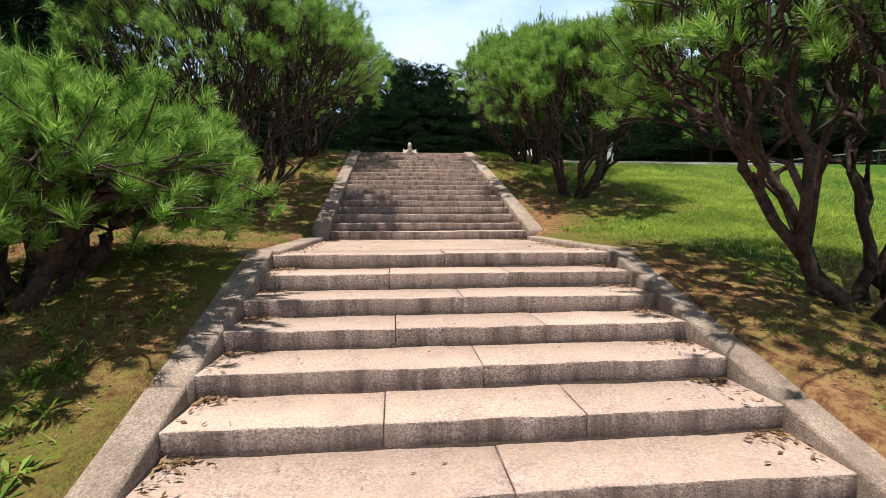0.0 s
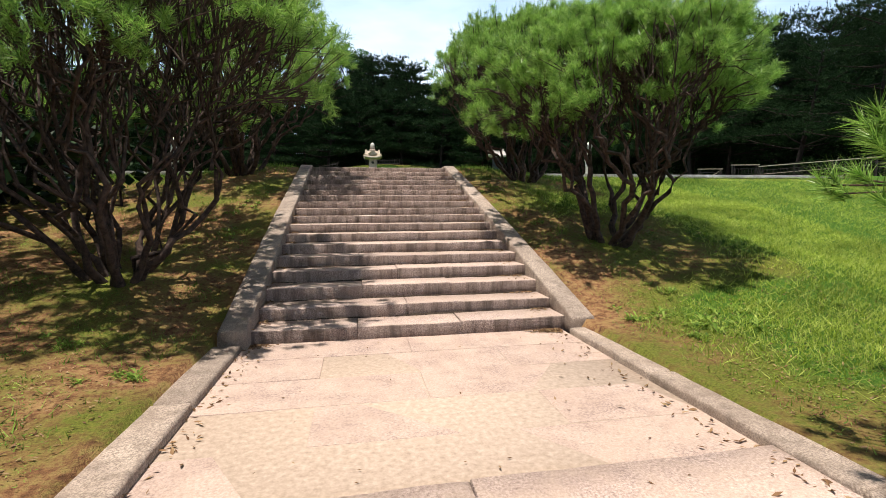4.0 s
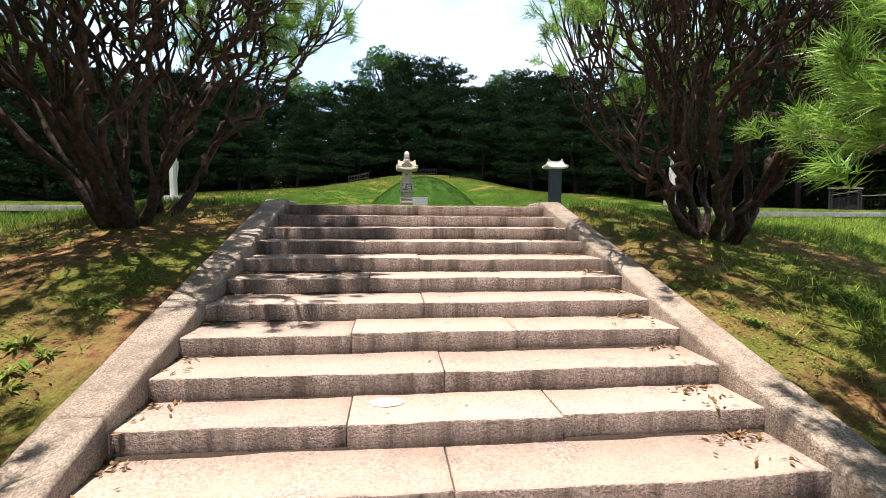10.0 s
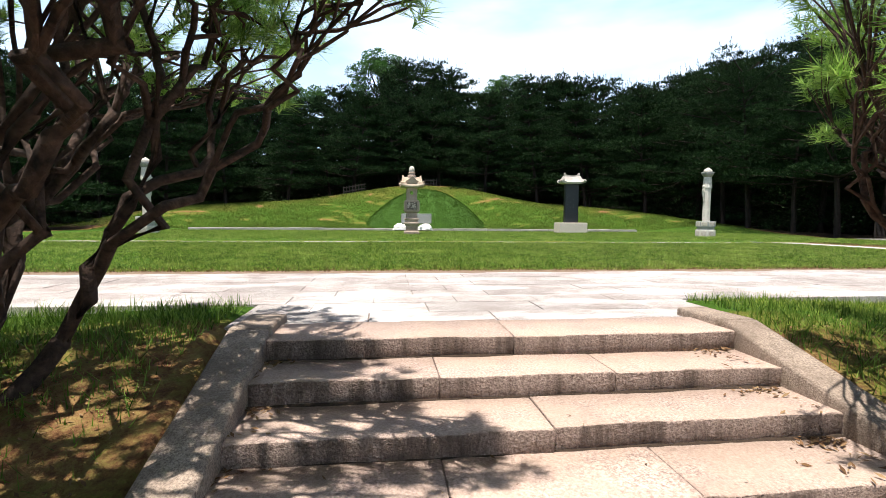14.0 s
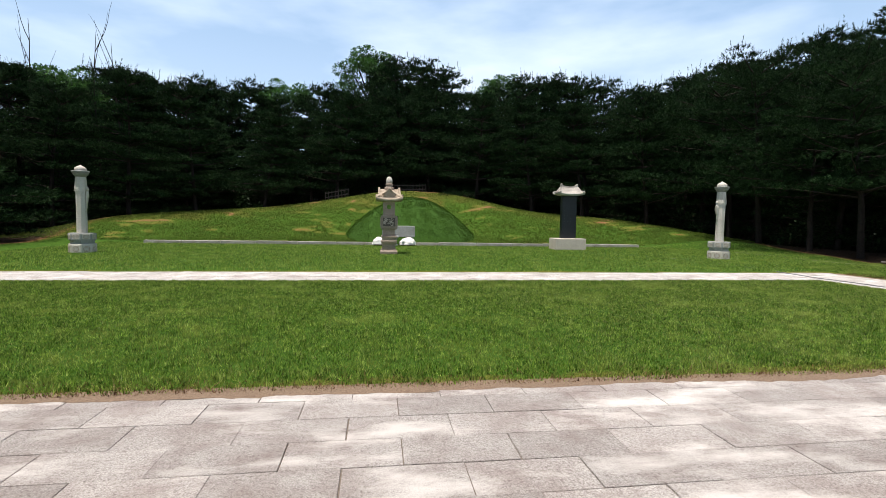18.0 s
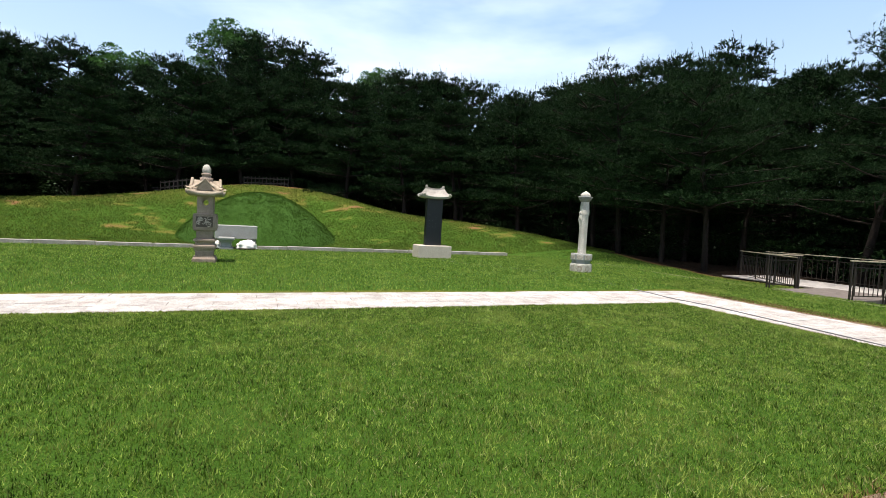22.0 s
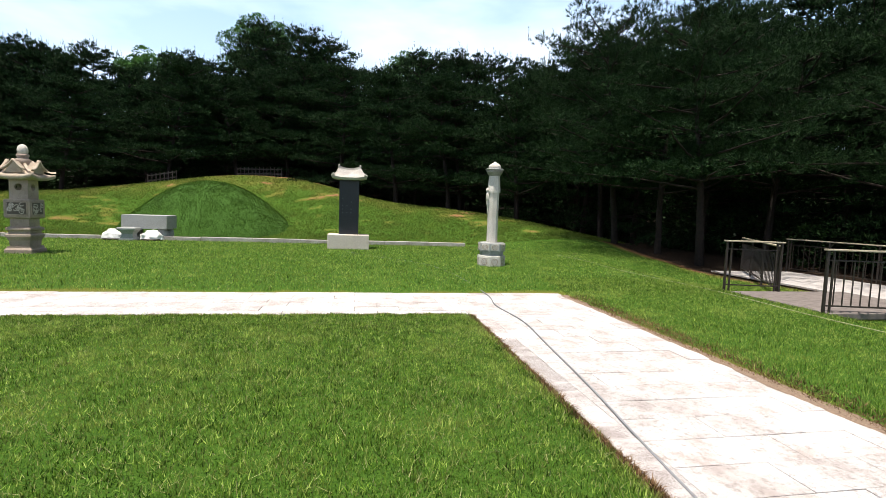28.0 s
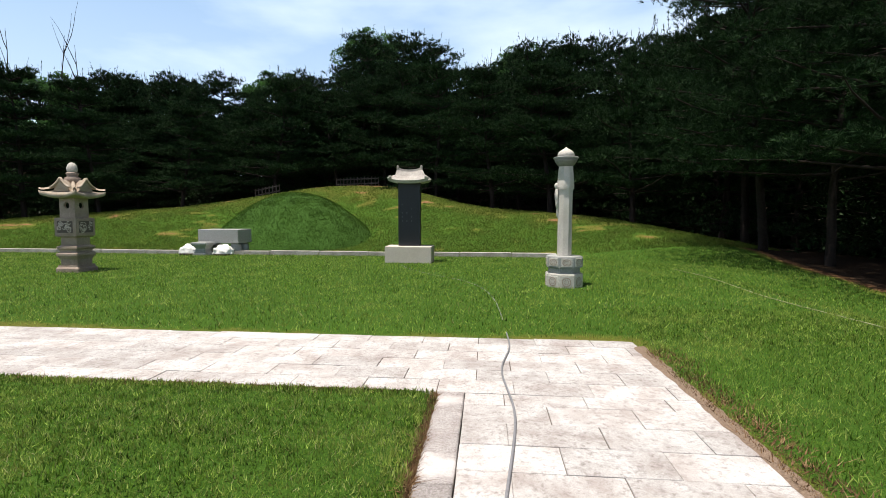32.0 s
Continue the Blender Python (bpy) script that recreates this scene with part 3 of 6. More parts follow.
def branch_out(rng, p, way, goals, thin, out, stem, trunk=False):
    """Fork a limb again and again until each goal has a twig of its own."""
    n = len(goals)
    mid = goals.mean(0)
    r0 = thin * n ** 0.44
    if n <= 2:
        for g in goals:
            m = p + way * np.linalg.norm(g - p) * 0.45 + rng.normal(0, 0.02, 3)
            out.append((np.array([p, m * 0.55 + (p + g) * 0.225, g]), np.array([r0, thin * 1.1, thin * 0.8]), n))
        return
    far = np.linalg.norm(mid - p)
    step = min(far * (0.30 if trunk else rng.uniform(0.22, 0.42)), 0.60)
    aim = (mid - p) / (far + 1e-6)
    d = way * 0.40 + aim * 0.7 + rng.normal(0, 0.16 if r0 > 0.03 else 0.28, 3)
    d /= np.linalg.norm(d)
    q = p + d * step
    kink = 0.055 if r0 > 0.03 else 0.12
    m1 = p * 0.66 + q * 0.34 + way * step * 0.10 + rng.normal(0, kink, 3) * step
    m2 = p * 0.30 + q * 0.70 + rng.normal(0, kink, 3) * step
    r1 = thin * (n * 0.8) ** 0.44
    (stem if r0 > 0.021 else out).append((np.array([p, m1, m2, q, q + (q - m2) * 0.12]), np.array([r0, r0 * 0.7 + r1 * 0.3, r0 * 0.3 + r1 * 0.7, r1, r1 * 0.8]), n))
    # part the goals across their widest spread
    c = goals - q
    c = c / (np.linalg.norm(c, axis=1, keepdims=True) + 1e-6)
    _, _, vt = np.linalg.svd(c - c.mean(0), full_matrices=False)
    s = (c - c.mean(0)) @ vt[0]
    cut = np.quantile(s, rng.uniform(0.32, 0.68))
    lo, hi = goals[s <= cut], goals[s > cut]
    for g in (lo, hi):
        if len(g):
            w = g.mean(0) - q
            w = d * 0.75 + 0.5 * w / (np.linalg.norm(w) + 1e-6)
            branch_out(rng, q, w / np.linalg.norm(w), g, thin, out, stem)


def umbrella_pine(name, at, label, seed, tall=3.3, wide=2.1, stems=9, tips=800, rim=0.45, thick=0.16, thin=0.0052,
                  lean=(0, 0), per=3, long=0.115, spread=0.85, upright=0.7, jit=0.03, bay=(1, 9.0), count=48, loose=0.13):
    """A many-stemmed pine that forks like a broom and ends in a flat dome of needle brushes."""
    rng = np.random.default_rng(seed)
    tree = empty(name, at, label, "pine tree", "umbrella pines beside the stairs")
    # the shell of the dome, gathered into tufts with gaps between
    nc = tips // 5
    ang = np.arange(nc) * 2.39996 + rng.uniform(-0.25, 0.25, nc)
    rad = np.sqrt((np.arange(nc) + rng.uniform(0.2, 1.0, nc)) / nc)
    edge = 1 + 0.10 * np.sin(ang * 3 + seed) + 0.07 * np.sin(ang * 7 + seed * 2)
    top = rim + (1 - rim) * np.clip(1 - rad ** 2.6, 0, 1) ** 0.62
    hang = np.minimum(rng.exponential(1.0, nc) * thick * (0.6 + 0.7 * rad), top - rim * 0.88 + 0.0 * rad)
    hang *= rng.random(nc) < 0.85
    cz = (top - np.maximum(hang, 0)) * tall
    cx, cy = np.cos(ang) * rad * wide * edge, np.sin(ang) * rad * wide * edge
    centres = np.stack([cx + lean[0], cy + lean[1], cz], 1)
    goals = np.repeat(centres, 5, 0) + rng.normal(0, 1, (nc * 5, 3)) * np.array([loose, loose, 0.09])
    goals[:, 2] = np.minimum(goals[:, 2], tall * 1.04)
    goals = goals[~((goals[:, 0] * bay[0] > bay[1]) & (goals[:, 1] > 0.45)) & ~((goals[:, 0] < -1.7) & (goals[:, 1] > -0.25) & (bay[0] < 0))]
    # share them among the stems by bearing and reach
    seedpt = np.stack([np.cos(np.arange(stems) * 2.4) * np.sqrt((np.arange(stems) + 0.6) / stems), np.sin(np.arange(stems) * 2.4) * np.sqrt((np.arange(stems) + 0.6) / stems)], 1) * wide * 0.85
    own = np.argmin(((goals[:, None, :2] - np.array(lean) - seedpt[None]) ** 2).sum(2) * rng.uniform(0.85, 1.15, stems), 1)
    twigs = []
    for k in range(stems):
        g = goals[own == k]
        if len(g) < 3:
            continue
        o = np.array([seedpt[k, 0], seedpt[k, 1], 0.0])
        o /= np.linalg.norm(o) + 1e-6
        foot = o * rng.uniform(0.07, 0.19) - np.array([0, 0, 0.12])
        w = o * rng.uniform(0.45, 1.0) + np.array([0, 0, 1.0])
        main = []
        branch_out(rng, foot, w / np.linalg.norm(w), g, thin, twigs, main, True)
        if main:
            main[0] = (main[0][0], main[0][1] * np.array([1.35, 1.1, 1.0, 1.0, 1.0]), main[0][2])
            v, f = tubes([(a_, b_) for a_, b_, _ in main], 8)
            soup("stem", v, f, M_BARK, tree, shade=True)
    v, f = tubes([(a_, b_) for a_, b_, _ in twigs], 4)
    tagged(soup("branchwork", v, f, M_BARK, tree, shade=True), kind="stuff")
    # brushes at the twigs' ends, a few to each
    pos = np.repeat(goals, per, 0) + rng.normal(0, jit, (len(goals) * per, 3))
    dirs = pos - np.array([lean[0], lean[1], tall * 0.25])
    dirs /= np.linalg.norm(dirs, axis=1, keepdims=True)
    dirs[:, 2] += upright
    dirs += rng.normal(0, 0.30, dirs.shape)
    dirs /= np.linalg.norm(dirs, axis=1, keepdims=True)
    v, f = needles(rng, pos, dirs, count, long, 0.0050, spread, 0.10)
    tagged(soup("crown", v, f, M_PINE, tree, "green brushes of long needles"), kind="stuff")
    # this year's upright shoots along the skyline
    up = goals[goals[:, 2] > tall * 0.80]
    if len(up):
        up = up[rng.random(len(up)) < 0.5] + np.array([0, 0, 0.10])
        w = rng.normal(0, 0.14, up.shape) + np.array([0, 0, 1.0])
        w /= np.linalg.norm(w, axis=1, keepdims=True)
        v, f = needles(rng, up, w, 40, 0.07, 0.0052, 0.40, 0.28)
        tagged(soup("new_growth", v, f, M_PINE, tree, "upright young shoots"), kind="stuff")
    return tree


def forest_pine(name, at, label, seed, tall, wide, bare, whorls, brushes=44, fine=1):
    """A full-grown pine: tall trunk, whorls of near-level limbs that end in cloud-like needle pads, upright shoots on top."""
    rng = np.random.default_rng(seed)
    tree = empty(name, at, label, "pine tree", "pines of the wood behind the grave")
    pts, rad, _ = limb(rng, (0, 0, -0.3), (rng.normal(0, 0.05), rng.normal(0, 0.05), 1), tall * 0.97, 0.12 + tall * 0.006, 0.03, 12, 0.035, 0.02)
    chains, pos, dirs, ends = [(pts, rad)], [], [], []

    def pad(c, rp, n):
        a, r = rng.uniform(0, 2 * np.pi, n), np.sqrt(rng.uniform(0, 1, n))
        lump = 1 + 0.22 * np.sin(3 * a + rng.uniform(0, 6)) + 0.12 * np.sin(5 * a + rng.uniform(0, 6))
        off = np.stack([np.cos(a) * r * lump, np.sin(a) * r * lump, 0.40 * np.sqrt(1 - 0.96 * r * r) * rng.uniform(0.35, 1, n) - 0.10], 1) * rp
        pos.append(c + off)
        dirs.append(off / rp * np.array([0.8, 0.8, 0.4]) + rng.normal(0, 0.22, (n, 3)) + np.array([0, 0, 0.70]))

    for k in range(whorls):
        t = bare + (1 - bare) * ((k + rng.uniform(0.1, 0.5)) / whorls)
        frac = (t - bare) / (1 - bare)
        turn = rng.uniform(0, 2 * np.pi)
        for j in range(5):
            h = t * tall + rng.uniform(-0.22, 0.22)
            base = np.array([np.interp(h, pts[:, 2], pts[:, i]) for i in range(3)])
            a = turn + 2 * np.pi * (j + rng.uniform(-0.3, 0.3)) / 5
            reach = wide * (1.0 - 0.66 * frac ** 1.7) * rng.uniform(0.6, 1.1)
            d = np.array([np.cos(a), np.sin(a), rng.uniform(-0.05, 0.18) + 0.5 * frac ** 3])
            q, rr, qd = limb(rng, base, d / np.linalg.norm(d), reach, 0.05, 0.015, 5, 0.07, 0.01)
            chains.append((q, rr))
            ends.append(q[-1])
            side = np.array([-np.sin(a), np.cos(a), 0])
            for along, across, size in ((0.40, 0.0, 0.75), (0.74, 0.22, 0.8), (0.78, -0.22, 0.75), (1.0, 0.0, 0.85)):
                c = q[0] + (q[-1] - q[0]) * along + side * across * reach * rng.uniform(0.6, 1.2) + np.array([0, 0, rng.uniform(-0.08, 0.14)])
                pad(c, (0.36 + 0.20 * reach) * size * rng.uniform(0.8, 1.15), int(brushes * size))
    for _ in range(4):
        pad(pts[-1] + rng.normal(0, 1, 3) * np.array([0.4, 0.4, 0.3]) - np.array([0, 0, 0.2]), 0.55, brushes // 2)
    v, f = tubes(chains, 5)
    soup("trunk", v, f, M_BARK2, tree, shade=True)
    pos, dirs = np.concatenate(pos), np.concatenate(dirs)
    dirs /= np.linalg.norm(dirs, axis=1, keepdims=True)
    per, ln, wd = ((6, 0.30, 0.062), (8, 0.24, 0.036), (18, 0.19, 0.016))[fine]
    v, f = needles(rng, pos, dirs, per, ln, wd, 0.62, 0.14)
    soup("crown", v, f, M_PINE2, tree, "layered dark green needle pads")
    # candles of new growth on the leader and the upper limbs
    ends = np.array(ends)
    up = ends[ends[:, 2] > tall * 0.70]
    up = np.concatenate([np.repeat(up, 4, 0) + rng.normal(0, 1, (len(up) * 4, 3)) * np.array([0.40, 0.40, 0.12]), pts[-1] + rng.normal(0, 1, (16, 3)) * np.array([0.5, 0.5, 0.25])])
    w = rng.normal(0, 0.10, up.shape) + np.array([0, 0, 1.0])
    w /= np.linalg.norm(w, axis=1, keepdims=True)
    v, f = needles(rng, up + w * 0.36, w, 18, 0.14, 0.030, 0.42, 0.60)
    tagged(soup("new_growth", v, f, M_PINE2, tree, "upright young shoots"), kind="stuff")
    return tree


def broad_tree(name, at, label, seed, tall, wide, leaves=15000, size=0.24):
    """A leafy tree with an uneven crown made of leaf-covered lumps."""
    rng = np.random.default_rng(seed)
    tree = empty(name, at, label, "tree", "leafy trees beyond the pines")
    pts, rad, _ = limb(rng, (0, 0, -0.3), (0, 0, 1), tall * 0.75, 0.28, 0.06, 8, 0.05, 0.02)
    chains, lumps = [(pts, rad)], []
    for k in range(46):
        v3 = rng.normal(0, 1, 3)
        v3 /= np.linalg.norm(v3)
        goal = v3 * np.array([wide, wide, tall * 0.30]) * rng.uniform(0.5, 0.86) + np.array([0, 0, tall * 0.70])
        base = np.array([np.interp(goal[2] * 0.72, pts[:, 2], pts[:, i]) for i in range(3)])
        q = np.array([base, base * 0.4 + goal * 0.6 + rng.normal(0, 0.2, 3), goal])
        chains.append((q, np.array([0.10, 0.05, 0.02])))
        lumps.append(goal)
    lumps = np.array(lumps)
    c = lumps[rng.integers(0, len(lumps), leaves)]
    off = rng.normal(0, 1, (leaves, 3))
    off /= np.linalg.norm(off, axis=1, keepdims=True)
    p = c + off * (wide * 0.26 * rng.uniform(0.35, 1.0, leaves) ** 0.5)[:, None] * np.array([1, 1, 0.8])
    d = off + rng.normal(0, 0.5, (leaves, 3)) - np.array([0, 0, 0.2])
    d /= np.linalg.norm(d, axis=1, keepdims=True)
    u, w = frames(d)
    s = size * rng.uniform(0.6, 1.2, leaves)[:, None]
    verts = np.stack([p - u * s * 0.42, p + d * s * 0.55 - w * s * 0.1, p + u * s * 0.42, p - d * s * 0.55], 1).reshape(-1, 3)
    v, f = tubes(chains, 6)
    soup("trunk", v, f, M_BARK2, tree, shade=True)
    soup("crown", verts, np.arange(4 * leaves).reshape(-1, 4), M_BROAD, tree, "green leaf clumps")
    return tree


def at_ground(x, y, dz=0.0):
    return (x, y, float(height(x, y)) + dz)


umbrella_pine("umbrella_pine", at_ground(3.35, 2.95), "spreading red-barked pine beside the lower stairs", 11, 2.9, 1.70, 9, 1450, rim=0.64, thick=0.07, thin=0.0050, long=0.12, spread=0.72, upright=0.55, per=2, jit=0.015, count=72, loose=0.16)
umbrella_pine("umbrella_pine", at_ground(3.4, 8.8), "vase-shaped pine with flat dome beside the upper stairs", 12, 2.95, 1.72, 10, 1550, rim=0.66, thick=0.06, thin=0.0050, per=4)
umbrella_pine("umbrella_pine", at_ground(3.6, 12.85), "many-stemmed pine at the head of the stairs", 13, 3.05, 2.1, 13, 1600, rim=0.66, thick=0.07, thin=0.0058, lean=(-0.15, -0.6), per=3, bay=(-1, 0.8))
umbrella_pine("umbrella_pine", at_ground(-2.60, 3.2), "low pine with drooping green boughs in deep shade", 14, 1.36, 1.30, 7, 1500, rim=0.50, thick=0.16, thin=0.0060, upright=0.8, long=0.12, spread=0.62, per=2, jit=0.015, count=72, loose=0.16)
umbrella_pine("umbrella_pine", at_ground(-2.5, 7.95), "dark many-stemmed pine leaning over the kerb", 15, 3.45, 2.05, 15, 1450, rim=0.61, thick=0.06, thin=0.0048, per=3)
umbrella_pine("umbrella_pine", at_ground(-2.4, 13.0), "thick-stemmed pine at the head of the stairs", 16, 3.3, 1.95, 13, 1300, rim=0.62, thick=0.12, thin=0.0060, lean=(0.1, -0.5), per=3, bay=(1, 1.9))

rng0 = np.random.default_rng(5)
MODELS = [forest_pine("forest_pine", at_ground(*p), "tall dark pine in the wood behind the bank", 30 + i, *s) for i, (p, s) in enumerate((
    ((-3.0, 54.0), (8.2, 3.7, 0.14, 8)), ((9.0, 54.2), (8.7, 3.9, 0.05, 8)), ((17.5, 50.5), (9.1, 3.8, 0.12, 8))))]
DISTANT = [forest_pine("forest_pine", at_ground(*p), "tall dark pine deep in the wood", 36 + i, *s, brushes=24, fine=0) for i, (p, s) in enumerate((
    ((3.0, 62.5), (13.0, 4.8, 0.03, 13)), ((-14.0, 62.0), (11.5, 4.6, 0.04, 12))))]
HIGH = [forest_pine("high_crowned_pine", at_ground(*p), "thick-trunked pine with a high dark crown shading the lawn's edge", 40 + i, *s, fine=2) for i, (p, s) in enumerate((
    ((23.0, 38.8), (10.2, 4.7, 0.26, 8)), ((22.9, 32.6), (8.6, 4.4, 0.32, 7))))]


def more_pines(places, models=None):
    models = models or MODELS
    for x, y, s in places:
        ob = models[rng0.integers(0, len(models))]
        k = s * rng0.uniform(0.95, 1.04) * (0.93 if y > 50 else 1.0)
        m = pose(*at_ground(x, y), 0, 0, rng0.uniform(0, 360)) @ Matrix.Diagonal((k * rng0.uniform(0.95, 1.15), k, k, 1))
        copy_thing(ob, m)


def row(xs, y, s, jx=0.8, jy=0.8):
    return [(x + rng0.uniform(-jx, jx), y + rng0.uniform(-jy, jy), s) for x in xs]


more_pines([(-15.5, 46.8, .94), (-12, 48.4, .92), (-8, 50.8, .90), (1.2, 56.0, .98), (5, 56.0, .98), (13, 51.2, 1.02), (16.4, 49.0, .92), (20.6, 46.9, 1.05)])
top_k = lambda x: float(np.interp(x, [-26, -16, -10, -4, 4, 16, 28, 36], [1.3, 1.12, 1.0, 1.05, 1.15, 1.22, 1.35, 1.5]))
more_pines([(x, y, top_k(x) * 0.95) for x, y, _ in row(range(-22, 28, 3), 59.5, 1)])
more_pines([(x, y, top_k(x) * 0.96) for x, y, _ in row(range(-27, 38, 3), 65, 1, 1.2, 1.0)], DISTANT)
more_pines([(x, y, top_k(x) * 0.90) for x, y, _ in row(range(-35, 30, 3), 70, 1, 1.0, 1.0)], DISTANT)
more_pines([(-17.8, 67, 1.12), (-22, 66, 1.2), (22, 66, 1.3), (31.9, 60, 1.42), (28, 58, 1.26), (36, 57, 1.42), (36, 52, 1.40), (32, 46, 1.25), (27, 52, 1.15), (33, 54, 1.38), (39, 50, 1.32), (29.5, 48.5, 1.18), (44, 48, 1.36), (42, 54, 1.25), (48, 57, 1.3), (53, 51, 1.3), (46, 63, 1.35), (56, 58, 1.35), (50, 44, 1.2), (35.5, 44, 1.1), (24, 56, 1.05)], DISTANT)
more_pines(row(range(-20, 26, 5), 56.8, 0.85))
more_pines([(-19, 45, 1.0), (-21, 40.5, 1.0), (-18.6, 36.5, .95), (-22, 33, 1.0), (-20, 29, .9), (-24, 42.5, 1.1), (-22.5, 48.5, 1.15)])
more_pines([(-24, 25, .85), (-26, 37, .9), (-26, 46, .95), (-23, 52, .9), (-22, 20, .85), (-25, 31, .9), (-30, 30, 1.0), (-31, 40, 1.1), (-31, 50, 1.1), (-29, 20, .95), (-29, 58, 1.1)], DISTANT)
more_pines([(24.6, 43.2, 1.2), (25.6, 47.6, 1.33), (26.4, 28.0, .95), (23.2, 35.6, .95), (26.5, 33.5, .95), (26.6, 37.2, 1.0), (26.2, 23.5, .95)], HIGH)
more_pines([(27.2, 44, 1.04), (29.5, 40.5, 1.02), (30.2, 33.5, .80), (32, 28.5, .85), (34, 37, .95), (28.5, 22, .85), (33, 22, .9), (35, 30, 1.0), (40, 42, 1.15), (39, 33, 1.1), (38, 25, 1.0)], DISTANT)
more_pines([(-34, 45, 1.1), (-36, 53, 1.15), (-33, 63, 1.2), (-38, 59, 1.2), (-28, 66, 1.15), (-41, 49, 1.2), (-35, 36, 1.0)], DISTANT)
# the dark grove beside the lower stairs
# first two added to shade the low pine and ground; second is out of view
more_pines([(-5.1, 1.7, .68), (-5.6, -2.3, .64), (-7.3, 4.8, .66)], HIGH)
more_pines([(-9.3, 13.8, .8), (-6.6, 3.6, .70), (-7.0, 7.2, .78), (-8.2, 11.2, .85), (-10.5, 6.0, .95), (-11.5, 12.0, 1.0), (-9.5, 0.5, .9)])
rng0 = np.random.default_rng(55)
more_pines([(37, 34.5, .8), (41, 36.5, .85), (44, 33, .95), (36, 27.5, .75), (43, 29, .95), (31, 30.8, .66), (47, 37, 1.0), (34, 33.0, .72), (29.5, 37, .75), (33, 41, .85)], DISTANT)
broad_tree("leafy_tree", at_ground(-0.7, 75.0), "tall round-crowned leafy tree above the pines", 60, 17.9, 4.5, 18000)
broad_tree("leafy_tree", at_ground(16.0, 74.0), "broad leafy tree above the pines", 61, 17.2, 3.9)
broad_tree("leafy_tree", at_ground(-9.8, 70.0), "round leafy tree beyond the pines", 62, 14.8, 3.8)
broad_tree("leafy_tree", at_ground(43.0, 58.0), "tall leafy tree above the pines", 63, 20.0, 4.6)
broad_tree("leafy_tree", at_ground(50.0, 58.0), "tall leafy tree above the pines", 64, 20.0, 4.0)
broad_tree("leafy_tree", at_ground(-26.5, 60.0), "ragged leafy tree above the pines", 65, 15.0, 4.0)


def dead_tree(at, seed, tall):
    """A leafless grey tree with a few thin upright branches."""
    rng = np.random.default_rng(seed)
    t = empty("dead_tree", at, "thin leafless dead tree rising above the pines", "dead tree")
    pts, rad, _ = limb(rng, (0, 0, -0.3), (0, 0, 1), tall, 0.14, 0.015, 10, 0.04, 0.02)
    v, f = tubes([(pts, rad)], 6)
    soup("trunk", v, f, M_BARK2, t, shade=True)
    for k in range(7):
        b = pts[5 + k % 5]
        q, r, _ = limb(rng, b, (rng.uniform(-0.5, 0.5), rng.uniform(-0.5, 0.5), 1), tall * rng.uniform(0.14, 0.30), 0.035, 0.008, 5, 0.08, 0.03)
        v, f = tubes([(q, r)], 5)
        soup("branch", v, f, M_BARK2, t, shade=True)


dead_tree(at_ground(-23.0, 58.0), 70, 17.6)
dead_tree(at_ground(-28.3, 58.0), 71, 18.0)
dead_tree(at_ground(-21.0, 58.5), 72, 16.4)


def shrub(at, seed, tall, wide, leaves=900):
    """Dense undergrowth: stems and a lumpy mass of small leaves."""
    rng = np.random.default_rng(seed)
    b = empty("undergrowth_shrub", at, "dark leafy undergrowth shrub between the pine trunks", "shrub", "undergrowth of the wood")
    ch = []
    for _ in range(7):
        a = rng.uniform(0, 2 * np.pi)
        q, r, _d = limb(rng, (0, 0, -0.1), (np.cos(a) * 0.6, np.sin(a) * 0.6, 1), tall * 0.8, 0.03, 0.008, 4, 0.12, 0.0)
        ch.append((q, r))
    v, f = tubes(ch, 4)
    tagged(soup("stemwork", v, f, M_BARK2, b, shade=True), kind="stuff")
    off = rng.normal(0, 1, (leaves, 3))
    off /= np.linalg.norm(off, axis=1, keepdims=True)
    a = np.arctan2(off[:, 1], off[:, 0])
    p = off * rng.uniform(0.5, 1, leaves)[:, None] ** 0.5 * np.array([wide, wide, tall * 0.5]) * (1 + 0.25 * np.sin(a * 4 + seed) * np.cos(off[:, 2:3].ravel() * 5))[:, None] + np.array([0, 0, tall * 0.5])
    d = off + rng.normal(0, 0.6, (leaves, 3))
    d /= np.linalg.norm(d, axis=1, keepdims=True)
    u, w = frames(d)
    s = 0.17 * rng.uniform(0.6, 1.2, leaves)[:, None]
    v = np.stack([p - u * s * 0.42, p + d * s * 0.55, p + u * s * 0.42, p - d * s * 0.55], 1).reshape(-1, 3)
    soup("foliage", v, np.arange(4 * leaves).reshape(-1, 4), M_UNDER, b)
    return b


SHRUBS = [shrub(at_ground(30.0, 34.0), 90, 2.2, 1.5), shrub(at_ground(-10.0, 56.0), 91, 1.9, 1.6)]
for x, y in ([(xx, 58.6 + 0.5 * math.sin(xx)) for xx in range(-22, 27, 3)] + [(27.5, yy) for yy in range(24, 56, 3)] + [(31.5, yy + 1) for yy in range(22, 56, 4)] + [(-23.5, yy) for yy in range(18, 58, 3)] + [(-6.3 - 0.6 * (yy % 2), yy) for yy in range(4, 13)] + [(-8.6, yy) for yy in range(3, 13, 2)]):
    k = rng0.uniform(0.8, 1.35)
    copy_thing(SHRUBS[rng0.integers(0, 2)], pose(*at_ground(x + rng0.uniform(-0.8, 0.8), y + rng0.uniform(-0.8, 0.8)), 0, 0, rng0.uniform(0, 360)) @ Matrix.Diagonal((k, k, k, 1)))


